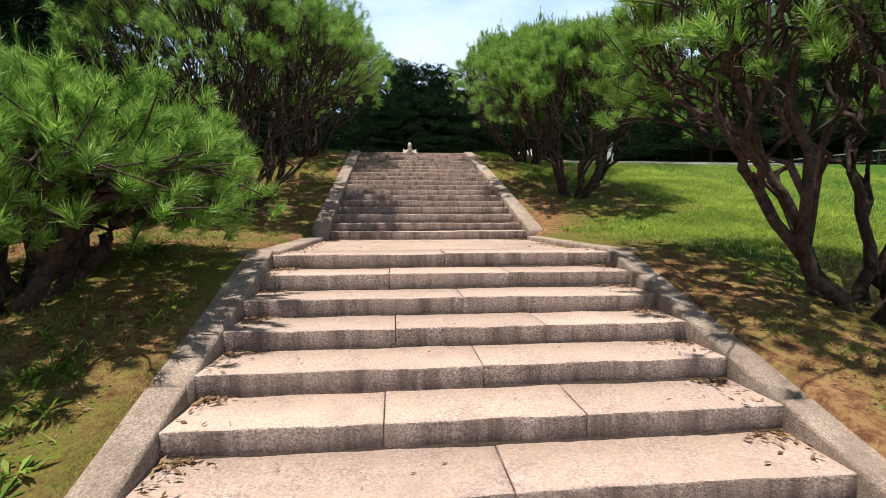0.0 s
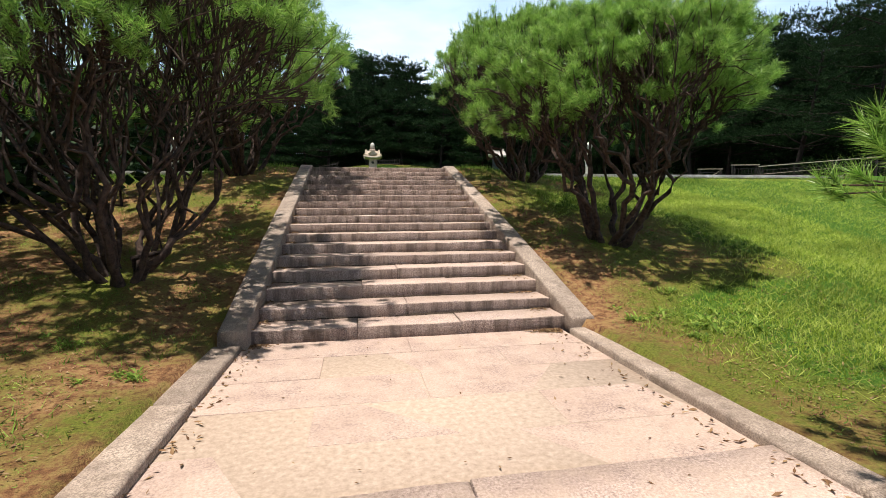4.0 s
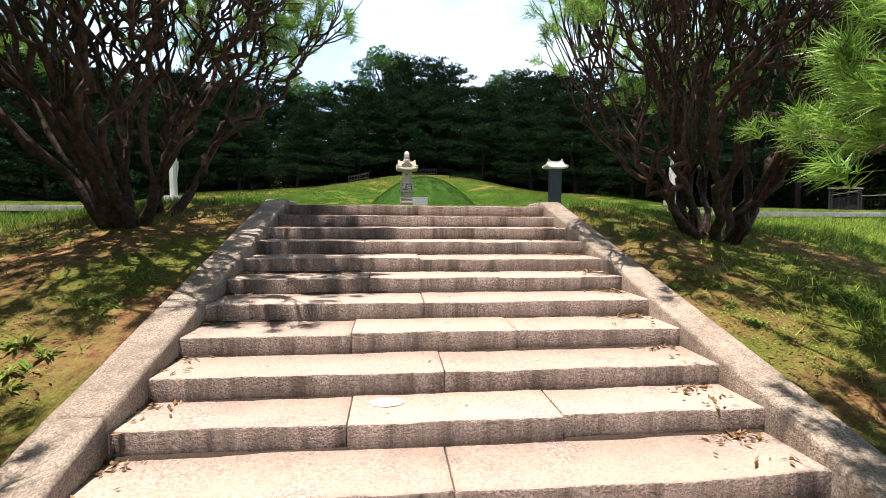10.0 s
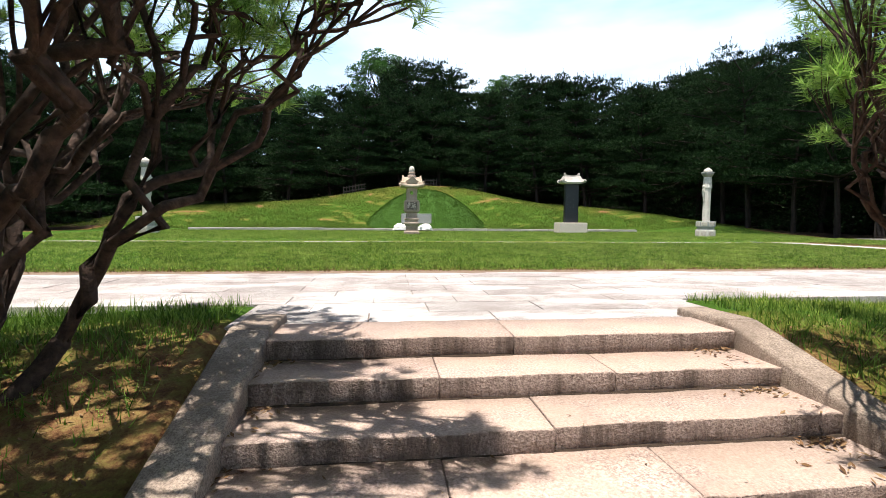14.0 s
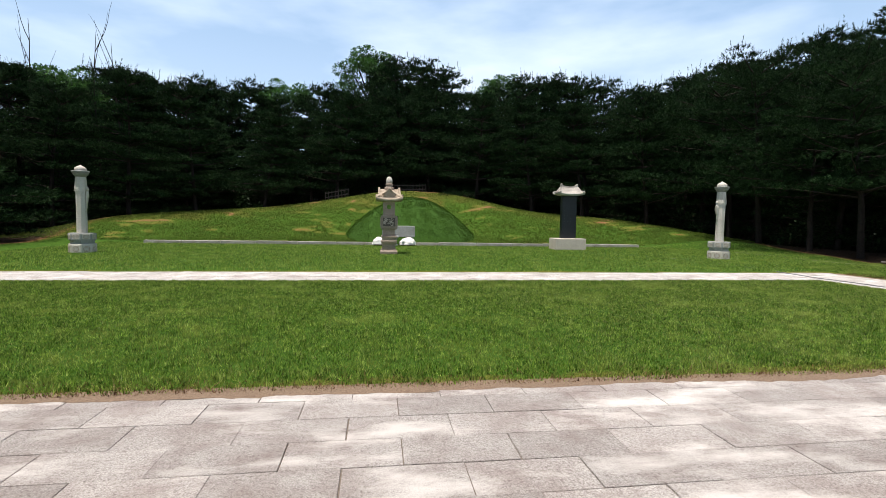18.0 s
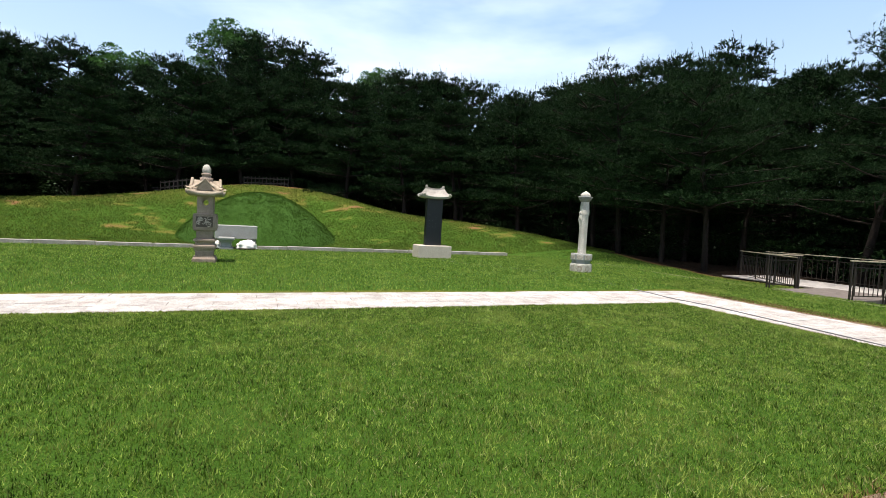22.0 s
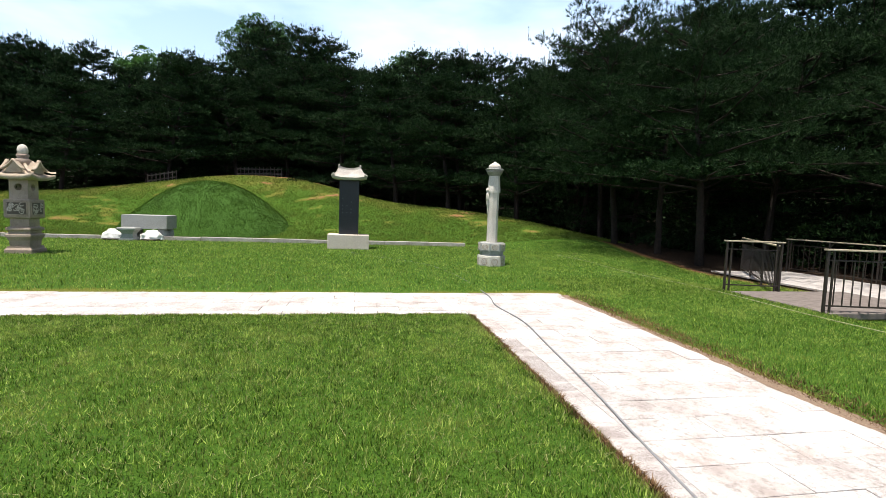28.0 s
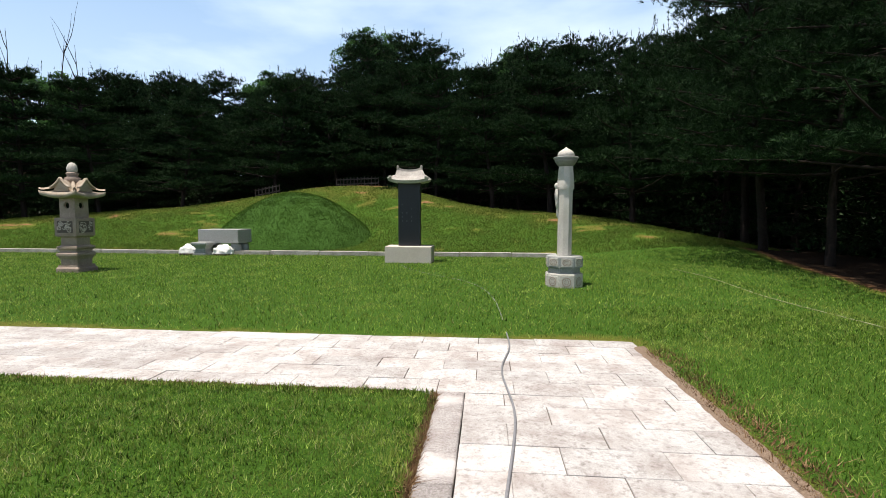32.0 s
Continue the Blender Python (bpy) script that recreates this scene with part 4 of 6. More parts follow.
# ---- stairs, kerbs and paving ----
def local(bm, parent):
    bmesh.ops.translate(bm, verts=bm.verts, vec=-Vector(parent.location))
    return bm


def stair_flight(name, noses, label, seed, first_even, xl=XL, xr=XR):
    """Solid stone steps; every step laid of two or three long blocks."""
    rnd = random.Random(seed)
    flight = empty(name, ((xl + xr) / 2, *noses[0]), label, "stairs", kind="structure")
    for k, (y, z) in enumerate(noses):
        tread = noses[k + 1][0] - y if k + 1 < len(noses) else TREAD
        j = rnd.uniform(-0.05, 0.05)
        cuts = [xl - 0.02, 0.38 + j, xr + 0.02] if (k % 2 == 0) != first_even else [xl - 0.02, -0.10 + j, 0.89 + j, xr + 0.02]
        for a, b in zip(cuts, cuts[1:]):
            h, d = 0.27, tread + 0.06
            dz, dy = rnd.uniform(-0.007, 0.004), rnd.uniform(-0.012, 0.008)
            bm = worn_block(b - a - 0.003, d, h, ((a + b) / 2, y + d / 2 + dy, z - h + dz), rnd.random())
            part("stone", local(bm, flight), M_STEP, flight)
        if k:
            part("joint_soil", local(crevice_strip(xl, xr, y - 0.002, noses[k - 1][1], rnd.random()), flight), M_SEAM, flight, "dark strip painted for the shade in the joint")
    return flight


def crevice_strip(x0, x1, y, z, seed):
    """Uneven dark strip painting crevice shade where a tread meets the riser behind it."""
    bm = bmesh.new()
    rows_ = []
    n = 56
    for i in range(n + 1):
        x = x0 + (x1 - x0) * i / n
        k = noise.noise(Vector((x * 2.3, seed * 40, 1.0))) + 0.6 * noise.noise(Vector((x * 13.0, seed * 70, 2.0)))
        out = max(0.003, 0.007 + 0.016 * k)
        rows_.append([bm.verts.new((x, y + 0.02, z + 0.008 + 0.5 * out)), bm.verts.new((x, y - out, z + 0.003 + 0.1 * out)), bm.verts.new((x, y - out - 0.004, z - 0.02))])
    for a, b in zip(rows_, rows_[1:]):
        for j in range(2):
            bm.faces.new((a[j], a[j + 1], b[j + 1], b[j]))
    return bm


def worn_block(sx, sy, sz, at, seed):
    """A rough-dressed block whose edges have been rounded and chipped."""
    bm = box(sx, sy, sz, 0.0)
    n = max(2, int(sx / 0.075))
    ends = [e for e in bm.edges if abs(e.verts[0].co.x - e.verts[1].co.x) > sx * 0.9]
    bmesh.ops.subdivide_edges(bm, edges=ends, cuts=n, use_grid_fill=True)
    top = [e for e in bm.edges if all(abs(v.co.z - sz) < 1e-4 and abs(v.co.y + sy / 2) < 1e-4 for v in e.verts)]
    bmesh.ops.bevel(bm, geom=top, offset=0.012, segments=2, affect="EDGES", profile=0.5)
    side = [e for e in bm.edges if all(abs(abs(v.co.x) - sx / 2) < 1e-4 for v in e.verts)]
    bmesh.ops.bevel(bm, geom=side, offset=0.004, segments=1, affect="EDGES")
    for v in bm.verts:
        k = noise.noise(Vector((v.co.x * 3.1 + seed * 50, v.co.y * 3.0, v.co.z * 5.0 + seed * 9)))
        k2 = noise.noise(Vector((v.co.x * 11.0 + seed * 30, v.co.y * 9.0, v.co.z * 12.0)))
        k3 = noise.noise(Vector((v.co.x * 27.0 + seed * 17, v.co.y * 20.0, v.co.z * 20.0 + seed)))
        lip = 1.0 if v.co.y < -sy / 2 + 0.03 and v.co.z > sz - 0.03 else 0.35
        v.co.z += 0.006 * k + 0.003 * k2 - 0.007 * lip * max(0.0, k3)
        v.co.y += 0.007 * k + 0.005 * k2 + 0.008 * lip * k3
    bmesh.ops.translate(bm, verts=bm.verts, vec=at)
    bmesh.ops.recalc_face_normals(bm, faces=bm.faces)
    for f in bm.faces:
        f.smooth = True
    return bm


def sloped_block(x0, x1, y0, z0, y1, z1, deep, seed, bevel=0.024):
    """A kerb stone with upright ends between two points of a slope."""
    bm = bmesh.new()
    n = 6
    rings = []
    for i in range(n + 1):
        t = i / n
        y, z = y0 + (y1 - y0) * t, z0 + (z1 - z0) * t
        rings.append([bm.verts.new((x, y, zz)) for x, zz in ((x0, z - deep), (x1, z - deep), (x1, z), (x0, z))])
    for a, b in zip(rings, rings[1:]):
        for i in range(4):
            bm.faces.new((a[i], b[i], b[(i + 1) % 4], a[(i + 1) % 4]))
    bm.faces.new(rings[0])
    bm.faces.new(rings[-1][::-1])
    bmesh.ops.recalc_face_normals(bm, faces=bm.faces)
    edges = [e for e in bm.edges if all(v.co.z > min(z0, z1) - deep * 0.5 for v in e.verts) and abs(e.verts[0].co.x - e.verts[1].co.x) < 1e-5 and abs(e.verts[0].co.y - e.verts[1].co.y) > 1e-4]
    edges += [e for e in bm.edges if len({v for v in e.verts}) and all(v in rings[0] or v in rings[-1] for v in e.verts) and abs(e.verts[0].co.x - e.verts[1].co.x) > 1e-4 and e.verts[0].co.z > min(z0, z1) - deep * 0.5]
    bmesh.ops.bevel(bm, geom=list(set(edges)), offset=bevel, segments=2, affect="EDGES", profile=0.6)
    for v in bm.verts:
        k = noise.noise(Vector((v.co.x * 6 + seed * 40, v.co.y * 3.3, seed * 7)))
        v.co.x += 0.005 * k
        v.co.z += 0.006 * noise.noise(Vector((v.co.y * 2.7, v.co.x * 5, seed * 31)))
    return bm


def kerb(name, x0, x1, run, label, seed, material=None):
    """A line of kerb stones along (y, z) corners; each stone is a part."""
    rnd = random.Random(seed)
    k = empty(name, (x0, run[0][0], run[0][1]), label, "kerb", kind="structure")
    for (ya, za), (yb, zb) in zip(run, run[1:]):
        n = max(1, round((yb - ya) / 1.75))
        cuts = [ya] + sorted(ya + (yb - ya) * (i + rnd.uniform(-0.12, 0.12)) / n for i in range(1, n)) + [yb]
        for a, b in zip(cuts, cuts[1:]):
            za_, zb_ = (za + (zb - za) * (c - ya) / (yb - ya) for c in (a, b))
            part("kerb_stone", local(sloped_block(x0, x1, a + 0.004, za_, b - 0.004, zb_, 0.42, rnd.random()), k), material or M_KERB, k)
    return k


def nose(y):
    return float(np.interp(y, STEP_Y, STEP_Z))


A0 = A_TOP - 17 * TREAD
stair_flight("stairs_lower", [(A_TOP - i * TREAD, LAND + 0.03 - i * RISE) for i in range(17, -1, -1)], "worn pinkish granite steps below the landing", 3, True)
stair_flight("stairs_upper", [(float(np.interp(k, STEP_K, STEP_Y)), float(np.interp(k, STEP_K, STEP_Z))) for k in range(1, 19)], "worn pinkish granite steps up to the terrace", 4, True, XLU, XRU)
RUN = [(A0 - 0.4, LAND - 18 * RISE + 0.02), (A_TOP + 0.05, LAND + 0.075)]
for nm, a, b, c, d, u, v, up in (("kerb_1", XL - 0.31, XL - 0.004, XL - 0.20, XL + 0.04, XLU - 0.245, XLU - 0.004, 0.0), ("kerb_2", XR + 0.004, XR + 0.30, XR + 0.015, XR + 0.22, XRU + 0.004, XRU + 0.245, -0.02)):
    kerb(nm, a, b, RUN, "weathered granite kerb stones along the lower stairs", 21 if a < 0 else 22)
    kerb(nm + "_landing", c, d, [(A_TOP + 0.05, LAND + 0.06), (B_BOT - 0.18, LAND + 0.06)], "low granite kerb beside the landing", 23 if a < 0 else 24)
    run = [(B_BOT - 0.17, 1.475 + up), (10.13, nose(10.13) + 0.085 + up), (B_TOP + 0.10, TOP + 0.06), (B_TOP + 0.62, TOP + 0.05)]
    kerb(nm + "_upper", u, v, run, "weathered granite kerb stones along the upper stairs", 25 if a < 0 else 26)

SLABS = {}


def slab_mesh(w, d, h, kind):
    key = (round(w, 2), round(d, 2), kind)
    if key not in SLABS:
        bm = box(w - 0.006, d - 0.006, h, 0.003, 1)
        me = bpy.data.meshes.new("slab")
        bm.to_mesh(me)
        bm.free()
        SLABS[key] = me
    return SLABS[key]


def paving(name, x0, x1, rows, long, top, label, material, seed, skip=None, cat="pavement"):
    """Rows of slabs that break joint; every slab is a part."""
    rnd = random.Random(seed)
    p = empty(name, (x0, rows[0], top), label, cat, kind="structure")
    for r, (ya, yb) in enumerate(zip(rows, rows[1:])):
        x = x0
        first = long * (0.5 if r % 2 else 1.0)
        while x < x1 - 0.02:
            w = min(first if x == x0 else long, x1 - x)
            if x1 - x - w < 0.18:
                w = x1 - x
            cx, cy = x + w / 2, (ya + yb) / 2
            if not (skip and skip(cx, cy)):
                ob = link("slab", slab_mesh(w, yb - ya, 0.08, material.name), material, p)
                ob.location = (cx - x0 + rnd.uniform(-0.003, 0.003), cy - rows[0], -0.08 + rnd.uniform(-0.004, 0.002))
                ob.rotation_euler = (rnd.uniform(-0.003, 0.003), rnd.uniform(-0.003, 0.003), rnd.uniform(-0.004, 0.004))
            x += w
    if not skip:
        bed = part("mortar_bed", box(x1 - x0 - 0.01, rows[-1] - rows[0] - 0.01, 0.05), M_SAND if material is M_LAND else M_GRIT, p, "sandy joint filling")
        bed.location = ((x1 - x0) / 2, (rows[-1] - rows[0]) / 2, -0.053 if material is M_LAND else -0.060)
    return p


def rows_of(a, b, n):
    return [a + (b - a) * i / n for i in range(n + 1)]


paving("landing", XL + 0.03, XR + 0.02, rows_of(A_TOP + TREAD + 0.05, B_BOT + 0.03, 5), 1.45, LAND, "dusty granite landing between the two flights", M_LAND, 31)
paving("terrace_head", XL - 0.29, XR + 0.55, rows_of(B_TOP + TREAD + 0.05, WALK_Y[0], 2), 0.95, G - 0.008, "granite slabs at the head of the stairs", M_PAVE, 32)
paving("walkway", WALK_X0, WALK_X1, rows_of(WALK_Y[0], 17.14, 6) + [WALK_Y[1]], 0.745, G - 0.008, "pale granite slab walkway across the terrace", M_PAVE, 33)
paving("cross_path", WALK_X0, WALK_X1, rows_of(*PATH_Y, 6), 0.745, G - 0.008, "sun-bleached granite path before the grave", M_BLEACH, 34)
paving("side_path", BRANCH_X[0] + 0.26, BRANCH_X[1], [WALK_Y[1]] + rows_of(17.49, 24.155, 18) + [PATH_Y[0]], 0.73, G - 0.008, "sun-bleached granite path along the lawn", M_BLEACH, 35)
kerb("path_edging", BRANCH_X[0], BRANCH_X[0] + 0.255, [(WALK_Y[1], G + 0.005), (PATH_Y[0], G + 0.005)], "narrow granite edging beside the lawn", 36, M_PAVE)


# ---- the grave's stones ----
def stone_lantern():
    t = empty("stone_lantern", at_ground(0.93, 32.62, 0.0), "square carved granite lantern with hipped stone roof", "stone lantern")

    def sq(name, prof, material, label=""):
        return part(name, lathe([(r * 0.7071, z) for r, z in prof], 4), material, t, label, flat=True)
    sq("base", [(0.68, 0.0), (0.68, 0.10), (0.60, 0.16), (0.60, 0.20)], M_ROSE)
    sq("foot_block", [(0.50, 0.20), (0.52, 0.36), (0.62, 0.46), (0.64, 0.47), (0.64, 0.53), (0.54, 0.57)], M_ROSE)
    sq("moulding", [(0.52, 0.57), (0.54, 0.64), (0.63, 0.67), (0.63, 0.72), (0.50, 0.76)], M_ROSE)
    sq("waist", [(0.47, 0.76), (0.47, 1.0)], M_ROSE)
    body = sq("middle_box", [(0.56, 0.99), (0.64, 1.02), (0.65, 1.04), (0.65, 1.50), (0.63, 1.53), (0.55, 1.54)], M_ROSE)
    ch = sq("light_chamber", [(0.47, 1.53), (0.465, 1.67)], M_ROSE, "hollow chamber open on four sides")
    for a in range(4):
        m = pose(0, 0, 0, 0, 0, 90 * a)
        bm = bmesh.new()
        rings = []
        for y_, hole in ((-0.235, True), (-0.235, False), (-0.165, False), (-0.165, True)):
            ring = []
            for k in range(24):
                an = 2 * math.pi * k / 24 + math.pi / 4
                c_, s_ = math.cos(an), math.sin(an)
                q = 0.095 if hole else 1.0 / max(abs(c_), abs(s_))
                ring.append(bm.verts.new((c_ * q * (1.0 if hole else 0.229), y_, 1.885 + s_ * q * (1.0 if hole else 0.225))))
            rings.append(ring)
        for u in range(4):
            p_, q_ = rings[u], rings[(u + 1) % 4]
            for k in range(24):
                bm.faces.new((p_[k], p_[(k + 1) % 24], q_[(k + 1) % 24], q_[k]))
        bmesh.ops.recalc_face_normals(bm, faces=bm.faces)
        bmesh.ops.transform(bm, matrix=m, verts=bm.verts)
        part("chamber_wall", bm, M_ROSE, ch, "stone wall pierced by a round opening", flat=True)
    for a in range(4):
        m = pose(0, 0, 0, 0, 0, 90 * a)
        # carved panel on the box: frame and a knot of scrolls
        bm = bmesh.new()
        rnd = random.Random(70 + a)
        for i in range(17):
            c = Vector((rnd.uniform(-0.19, 0.19), -0.336, rnd.uniform(1.15, 1.40)))
            r = rnd.uniform(0.03, 0.06)
            n = 10
            pr = None
            for j in range(n + 1):
                an = j / n * 4.6 + i
                q = c + Vector((math.cos(an) * r, 0, math.sin(an) * r * 0.8))
                v = [bm.verts.new(q + Vector(o)) for o in ((0, 0.008, 0.016), (0, -0.014, 0.0), (0, 0.008, -0.016))]
                if pr:
                    bm.faces.new((pr[0], pr[1], v[1], v[0]))
                    bm.faces.new((pr[1], pr[2], v[2], v[1]))
                pr = v
        bmesh.ops.recalc_face_normals(bm, faces=bm.faces)
        bmesh.ops.transform(bm, matrix=m, verts=bm.verts)
        tagged(part("carving", bm, M_PALE, body), kind="stuff")
        # thin plate behind the scrolls, dark colour stands for the recess's shade
        bm = box(0.50, 0.012, 0.36, 0.004, 1, (0, -0.327, 1.10))
        bmesh.ops.transform(bm, matrix=m, verts=bm.verts)
        part("panel", bm, M_SUNK, body, "carved panel ground coloured dark for the recess shade", flat=True)
        for fw, fh, fx, fz in ((0.54, 0.03, 0, 1.085), (0.54, 0.03, 0, 1.445), (0.03, 0.34, -0.255, 1.11), (0.03, 0.34, 0.255, 1.11)):
            bm = box(fw, 0.022, fh, 0.004, 1, (fx, -0.330, fz))
            bmesh.ops.transform(bm, matrix=m, verts=bm.verts)
            part("panel_frame", bm, M_ROSE, body, flat=True)
    # roof: hipped, swept up to the corners, with a gable on each side
    bm = bmesh.new()
    n, half = 24, 0.51
    g, und = [], []
    for i in range(n + 1):
        ra, rb = [], []
        for j in range(n + 1):
            u, v = 2 * i / n - 1, 2 * j / n - 1
            mx, mn = max(abs(u), abs(v)), min(abs(u), abs(v))
            k = 1.0 + 0.06 * (abs(u * v)) ** 2 - 0.05 * (1 - mn) * (mx > 0.9)
            lift = 0.10 * (abs(u * v)) ** 2.2
            ra.append(bm.verts.new((u * half * k, v * half * k, 2.20 + 0.30 * (1 - mx) ** 1.25 + lift)))
            rb.append(bm.verts.new((u * half * k * 0.97, v * half * k * 0.97, 2.09 + lift * 0.9)))
        g.append(ra)
        und.append(rb)
    for i in range(n):
        for j in range(n):
            bm.faces.new((g[i][j], g[i + 1][j], g[i + 1][j + 1], g[i][j + 1]))
            bm.faces.new((und[i][j], und[i][j + 1], und[i + 1][j + 1], und[i + 1][j]))
    for i in range(n):
        for a, b in (((i, 0), (i + 1, 0)), ((i + 1, n), (i, n)), ((0, i + 1), (0, i)), ((n, i), (n, i + 1))):
            bm.faces.new((g[b[0]][b[1]], g[a[0]][a[1]], und[a[0]][a[1]], und[b[0]][b[1]]))
    bmesh.ops.recalc_face_normals(bm, faces=bm.faces)
    roof = part("roof", bm, M_ROOFST, t, "pale weathered stone roof with upswept corners")
    for a in range(4):
        m = pose(0, 0, 0, 0, 0, 90 * a)
        bm = bmesh.new()
        w, z0, z1, y0, y1 = 0.24, 2.30, 2.60, -0.40, -0.10
        tri = [[bm.verts.new(p) for p in ((-w, y, z0 - 0.02), (w, y, z0 - 0.02), (w * 0.35, y, z0 + 0.2), (0, y, z1), (-w * 0.35, y, z0 + 0.2))] for y in (y0, y1)]
        bm.faces.new(tri[0])
        bm.faces.new(tri[1][::-1])
        for i in range(5):
            bm.faces.new((tri[0][i], tri[0][(i + 1) % 5], tri[1][(i + 1) % 5], tri[1][i]))
        bmesh.ops.recalc_face_normals(bm, faces=bm.faces)
        bmesh.ops.transform(bm, matrix=m, verts=bm.verts)
        part("gable", bm, M_ROOFST, roof, flat=True)
        bm = bmesh.new()
        for s in (-1, 1):
            pr = None
            for i in range(9):
                k = i / 8
                p = Vector((s * (0.01 + 0.27 * k), -0.41 - 0.02 * k, 2.63 - 0.30 * k ** 0.8 + 0.05 * k ** 4))
                v = [bm.verts.new(p + Vector(o)) for o in ((0, 0.05, 0.035), (0, -0.03, 0.03), (0, -0.03, -0.03), (0, 0.05, -0.03))]
                if pr:
                    for j in range(4):
                        bm.faces.new((pr[j], pr[(j + 1) % 4], v[(j + 1) % 4], v[j]))
                else:
                    bm.faces.new(v)
                pr = v
            bm.faces.new(pr[::-1])
        bmesh.ops.recalc_face_normals(bm, faces=bm.faces)
        bmesh.ops.transform(bm, matrix=m, verts=bm.verts)
        part("gable_ridge", bm, M_ROOFST, roof)
        bm = bmesh.new()
        pr = None
        for i in range(11):
            k = i / 10
            q = 0.13 + 0.40 * k
            p = Vector((q, -q, 2.53 - 0.30 * k ** 0.9 + 0.10 * k ** 5))
            v = [bm.verts.new(p + Vector(o)) for o in ((-0.03, -0.03, 0.0), (0, 0, 0.05), (0.03, 0.03, 0.0))]
            if pr:
                for j in range(2):
                    bm.faces.new((pr[j], pr[j + 1], v[j + 1], v[j]))
            pr = v
        bmesh.ops.recalc_face_normals(bm, faces=bm.faces)
        bmesh.ops.transform(bm, matrix=m, verts=bm.verts)
        part("corner_ridge", bm, M_ROOFST, roof)
    part("neck", lathe([(0.16, 2.50), (0.19, 2.58), (0.19, 2.66), (0.13, 2.70), (0.13, 2.74), (0.16, 2.78), (0.13, 2.82)], 20), M_ROSE, t)
    part("finial", lathe([(0.09, 2.80), (0.125, 2.86), (0.13, 2.94), (0.105, 3.03), (0.06, 3.08), (0.015, 3.10)], 20), M_WHITE, t, "rounded pale finial")


stone_lantern()


def marker_pillar(x, y, turn, label):
    """An eight-sided grave marker: two-tier plinth, shaft with a collar, cup and bud, a small climbing figure on its side."""
    t = empty("marker_pillar", at_ground(x, y, -0.03), label, "stone pillar", "pair of grave marker pillars")
    t.scale = (0.97, 0.97, 0.97)
    o = 1 / math.cos(math.pi / 8)
    for nm, z0, z1, r in (("lower_plinth", 0.0, 0.36, 0.41), ("upper_plinth", 0.50, 0.76, 0.405)):
        pl = part(nm, lathe([(r * o, z0), (r * o, z1 - 0.03), (r * o * 0.97, z1)], 8), M_GREY if z0 > 0.4 else M_WHITE, t, flat=True)
        for a in range(8):
            m = pose(0, 0, 0, 0, 0, 45 * a)
            w = r * 0.62
            bm = box(w, 0.014, (z1 - z0) * 0.72, 0.004, 1, (0, -r - 0.001, z0 + (z1 - z0) * 0.12))
            bmesh.ops.transform(bm, matrix=m, verts=bm.verts)
            part("carved_panel", bm, M_WHITE, pl, flat=True)
            # flat rings in a darker colour, drawn for the shade of carved lines
            bm = bmesh.new()
            for s in (1.0, 0.55):
                for i in range(12):
                    for p0, p1 in (((i / 12), (i + 1) / 12),):
                        pts = []
                        for q, k in ((p0, s), (p1, s), (p1, s * 0.8), (p0, s * 0.8)):
                            an = q * 2 * math.pi
                            pts.append(bm.verts.new((math.cos(an) * w * 0.42 * k, -r - 0.0125, z0 + (z1 - z0) * 0.48 + math.sin(an) * (z1 - z0) * 0.3 * k)))
                        bm.faces.new(pts)
            bmesh.ops.transform(bm, matrix=m, verts=bm.verts)
            part("incised_ring", bm, M_ROSE, pl, flat=True)
    part("plinth_neck", lathe([(0.38, 0.355), (0.38, 0.505)], 8), M_GREY, t, flat=True)
    part("shaft", lathe([(0.172, 0.75), (0.168, 1.5), (0.172, 2.32)], 8), M_WHITE, t, flat=True)
    part("collar", lathe([(0.20, 2.32), (0.205, 2.38), (0.178, 2.72), (0.165, 2.86)], 8), M_WHITE, t, flat=True)
    cup = part("cup", lathe([(0.165, 2.85), (0.19, 2.88), (0.245, 2.96), (0.275, 3.035)], 16), M_CUP, t, "darker petal-carved cup under the bud")
    for a in range(12):
        bm = bmesh.new()
        bmesh.ops.create_icosphere(bm, subdivisions=1, radius=1, matrix=pose(0, 0, 0, 0, 0, 30 * a) @ Matrix.Translation((0.228, 0, 2.965)) @ pose(0, 0, 0, 0, 30, 0) @ Matrix.Diagonal((0.016, 0.05, 0.062, 1)))
        part("petal", bm, M_CUP, cup)
    part("cup_rim", lathe([(0.27, 3.03), (0.295, 3.05), (0.28, 3.07), (0.19, 3.08)], 16), M_GREY, t)
    part("bud", lathe([(0.17, 3.06), (0.195, 3.11), (0.18, 3.18), (0.115, 3.23), (0.045, 3.27), (0.012, 3.30)], 20), M_WHITE, t, "pointed bud finial")
    bm = bmesh.new()
    for c, s in (((0.190, 0, 2.02), (0.04, 0.07, 0.17)), ((0.205, 0, 2.22), (0.045, 0.075, 0.14)), ((0.215, 0, 2.40), (0.045, 0.055, 0.075)), ((0.175, 0, 1.80), (0.03, 0.04, 0.16)), ((0.205, 0.06, 2.16), (0.03, 0.035, 0.10)), ((0.205, -0.06, 2.13), (0.03, 0.035, 0.10))):
        bmesh.ops.create_icosphere(bm, subdivisions=2, radius=1, matrix=Matrix.Translation(c) @ Matrix.Diagonal((*s, 1)))
    bmesh.ops.transform(bm, matrix=pose(0, 0, 0, 0, 0, turn), verts=bm.verts)
    part("climbing_figure", bm, M_WHITE, t, "small worn carving on the shaft")


marker_pillar(14.45, 31.15, 185, "pale eight-sided grave marker pillar with bud top")
marker_pillar(-10.2, 32.25, 5, "weathered eight-sided grave marker pillar with bud top")


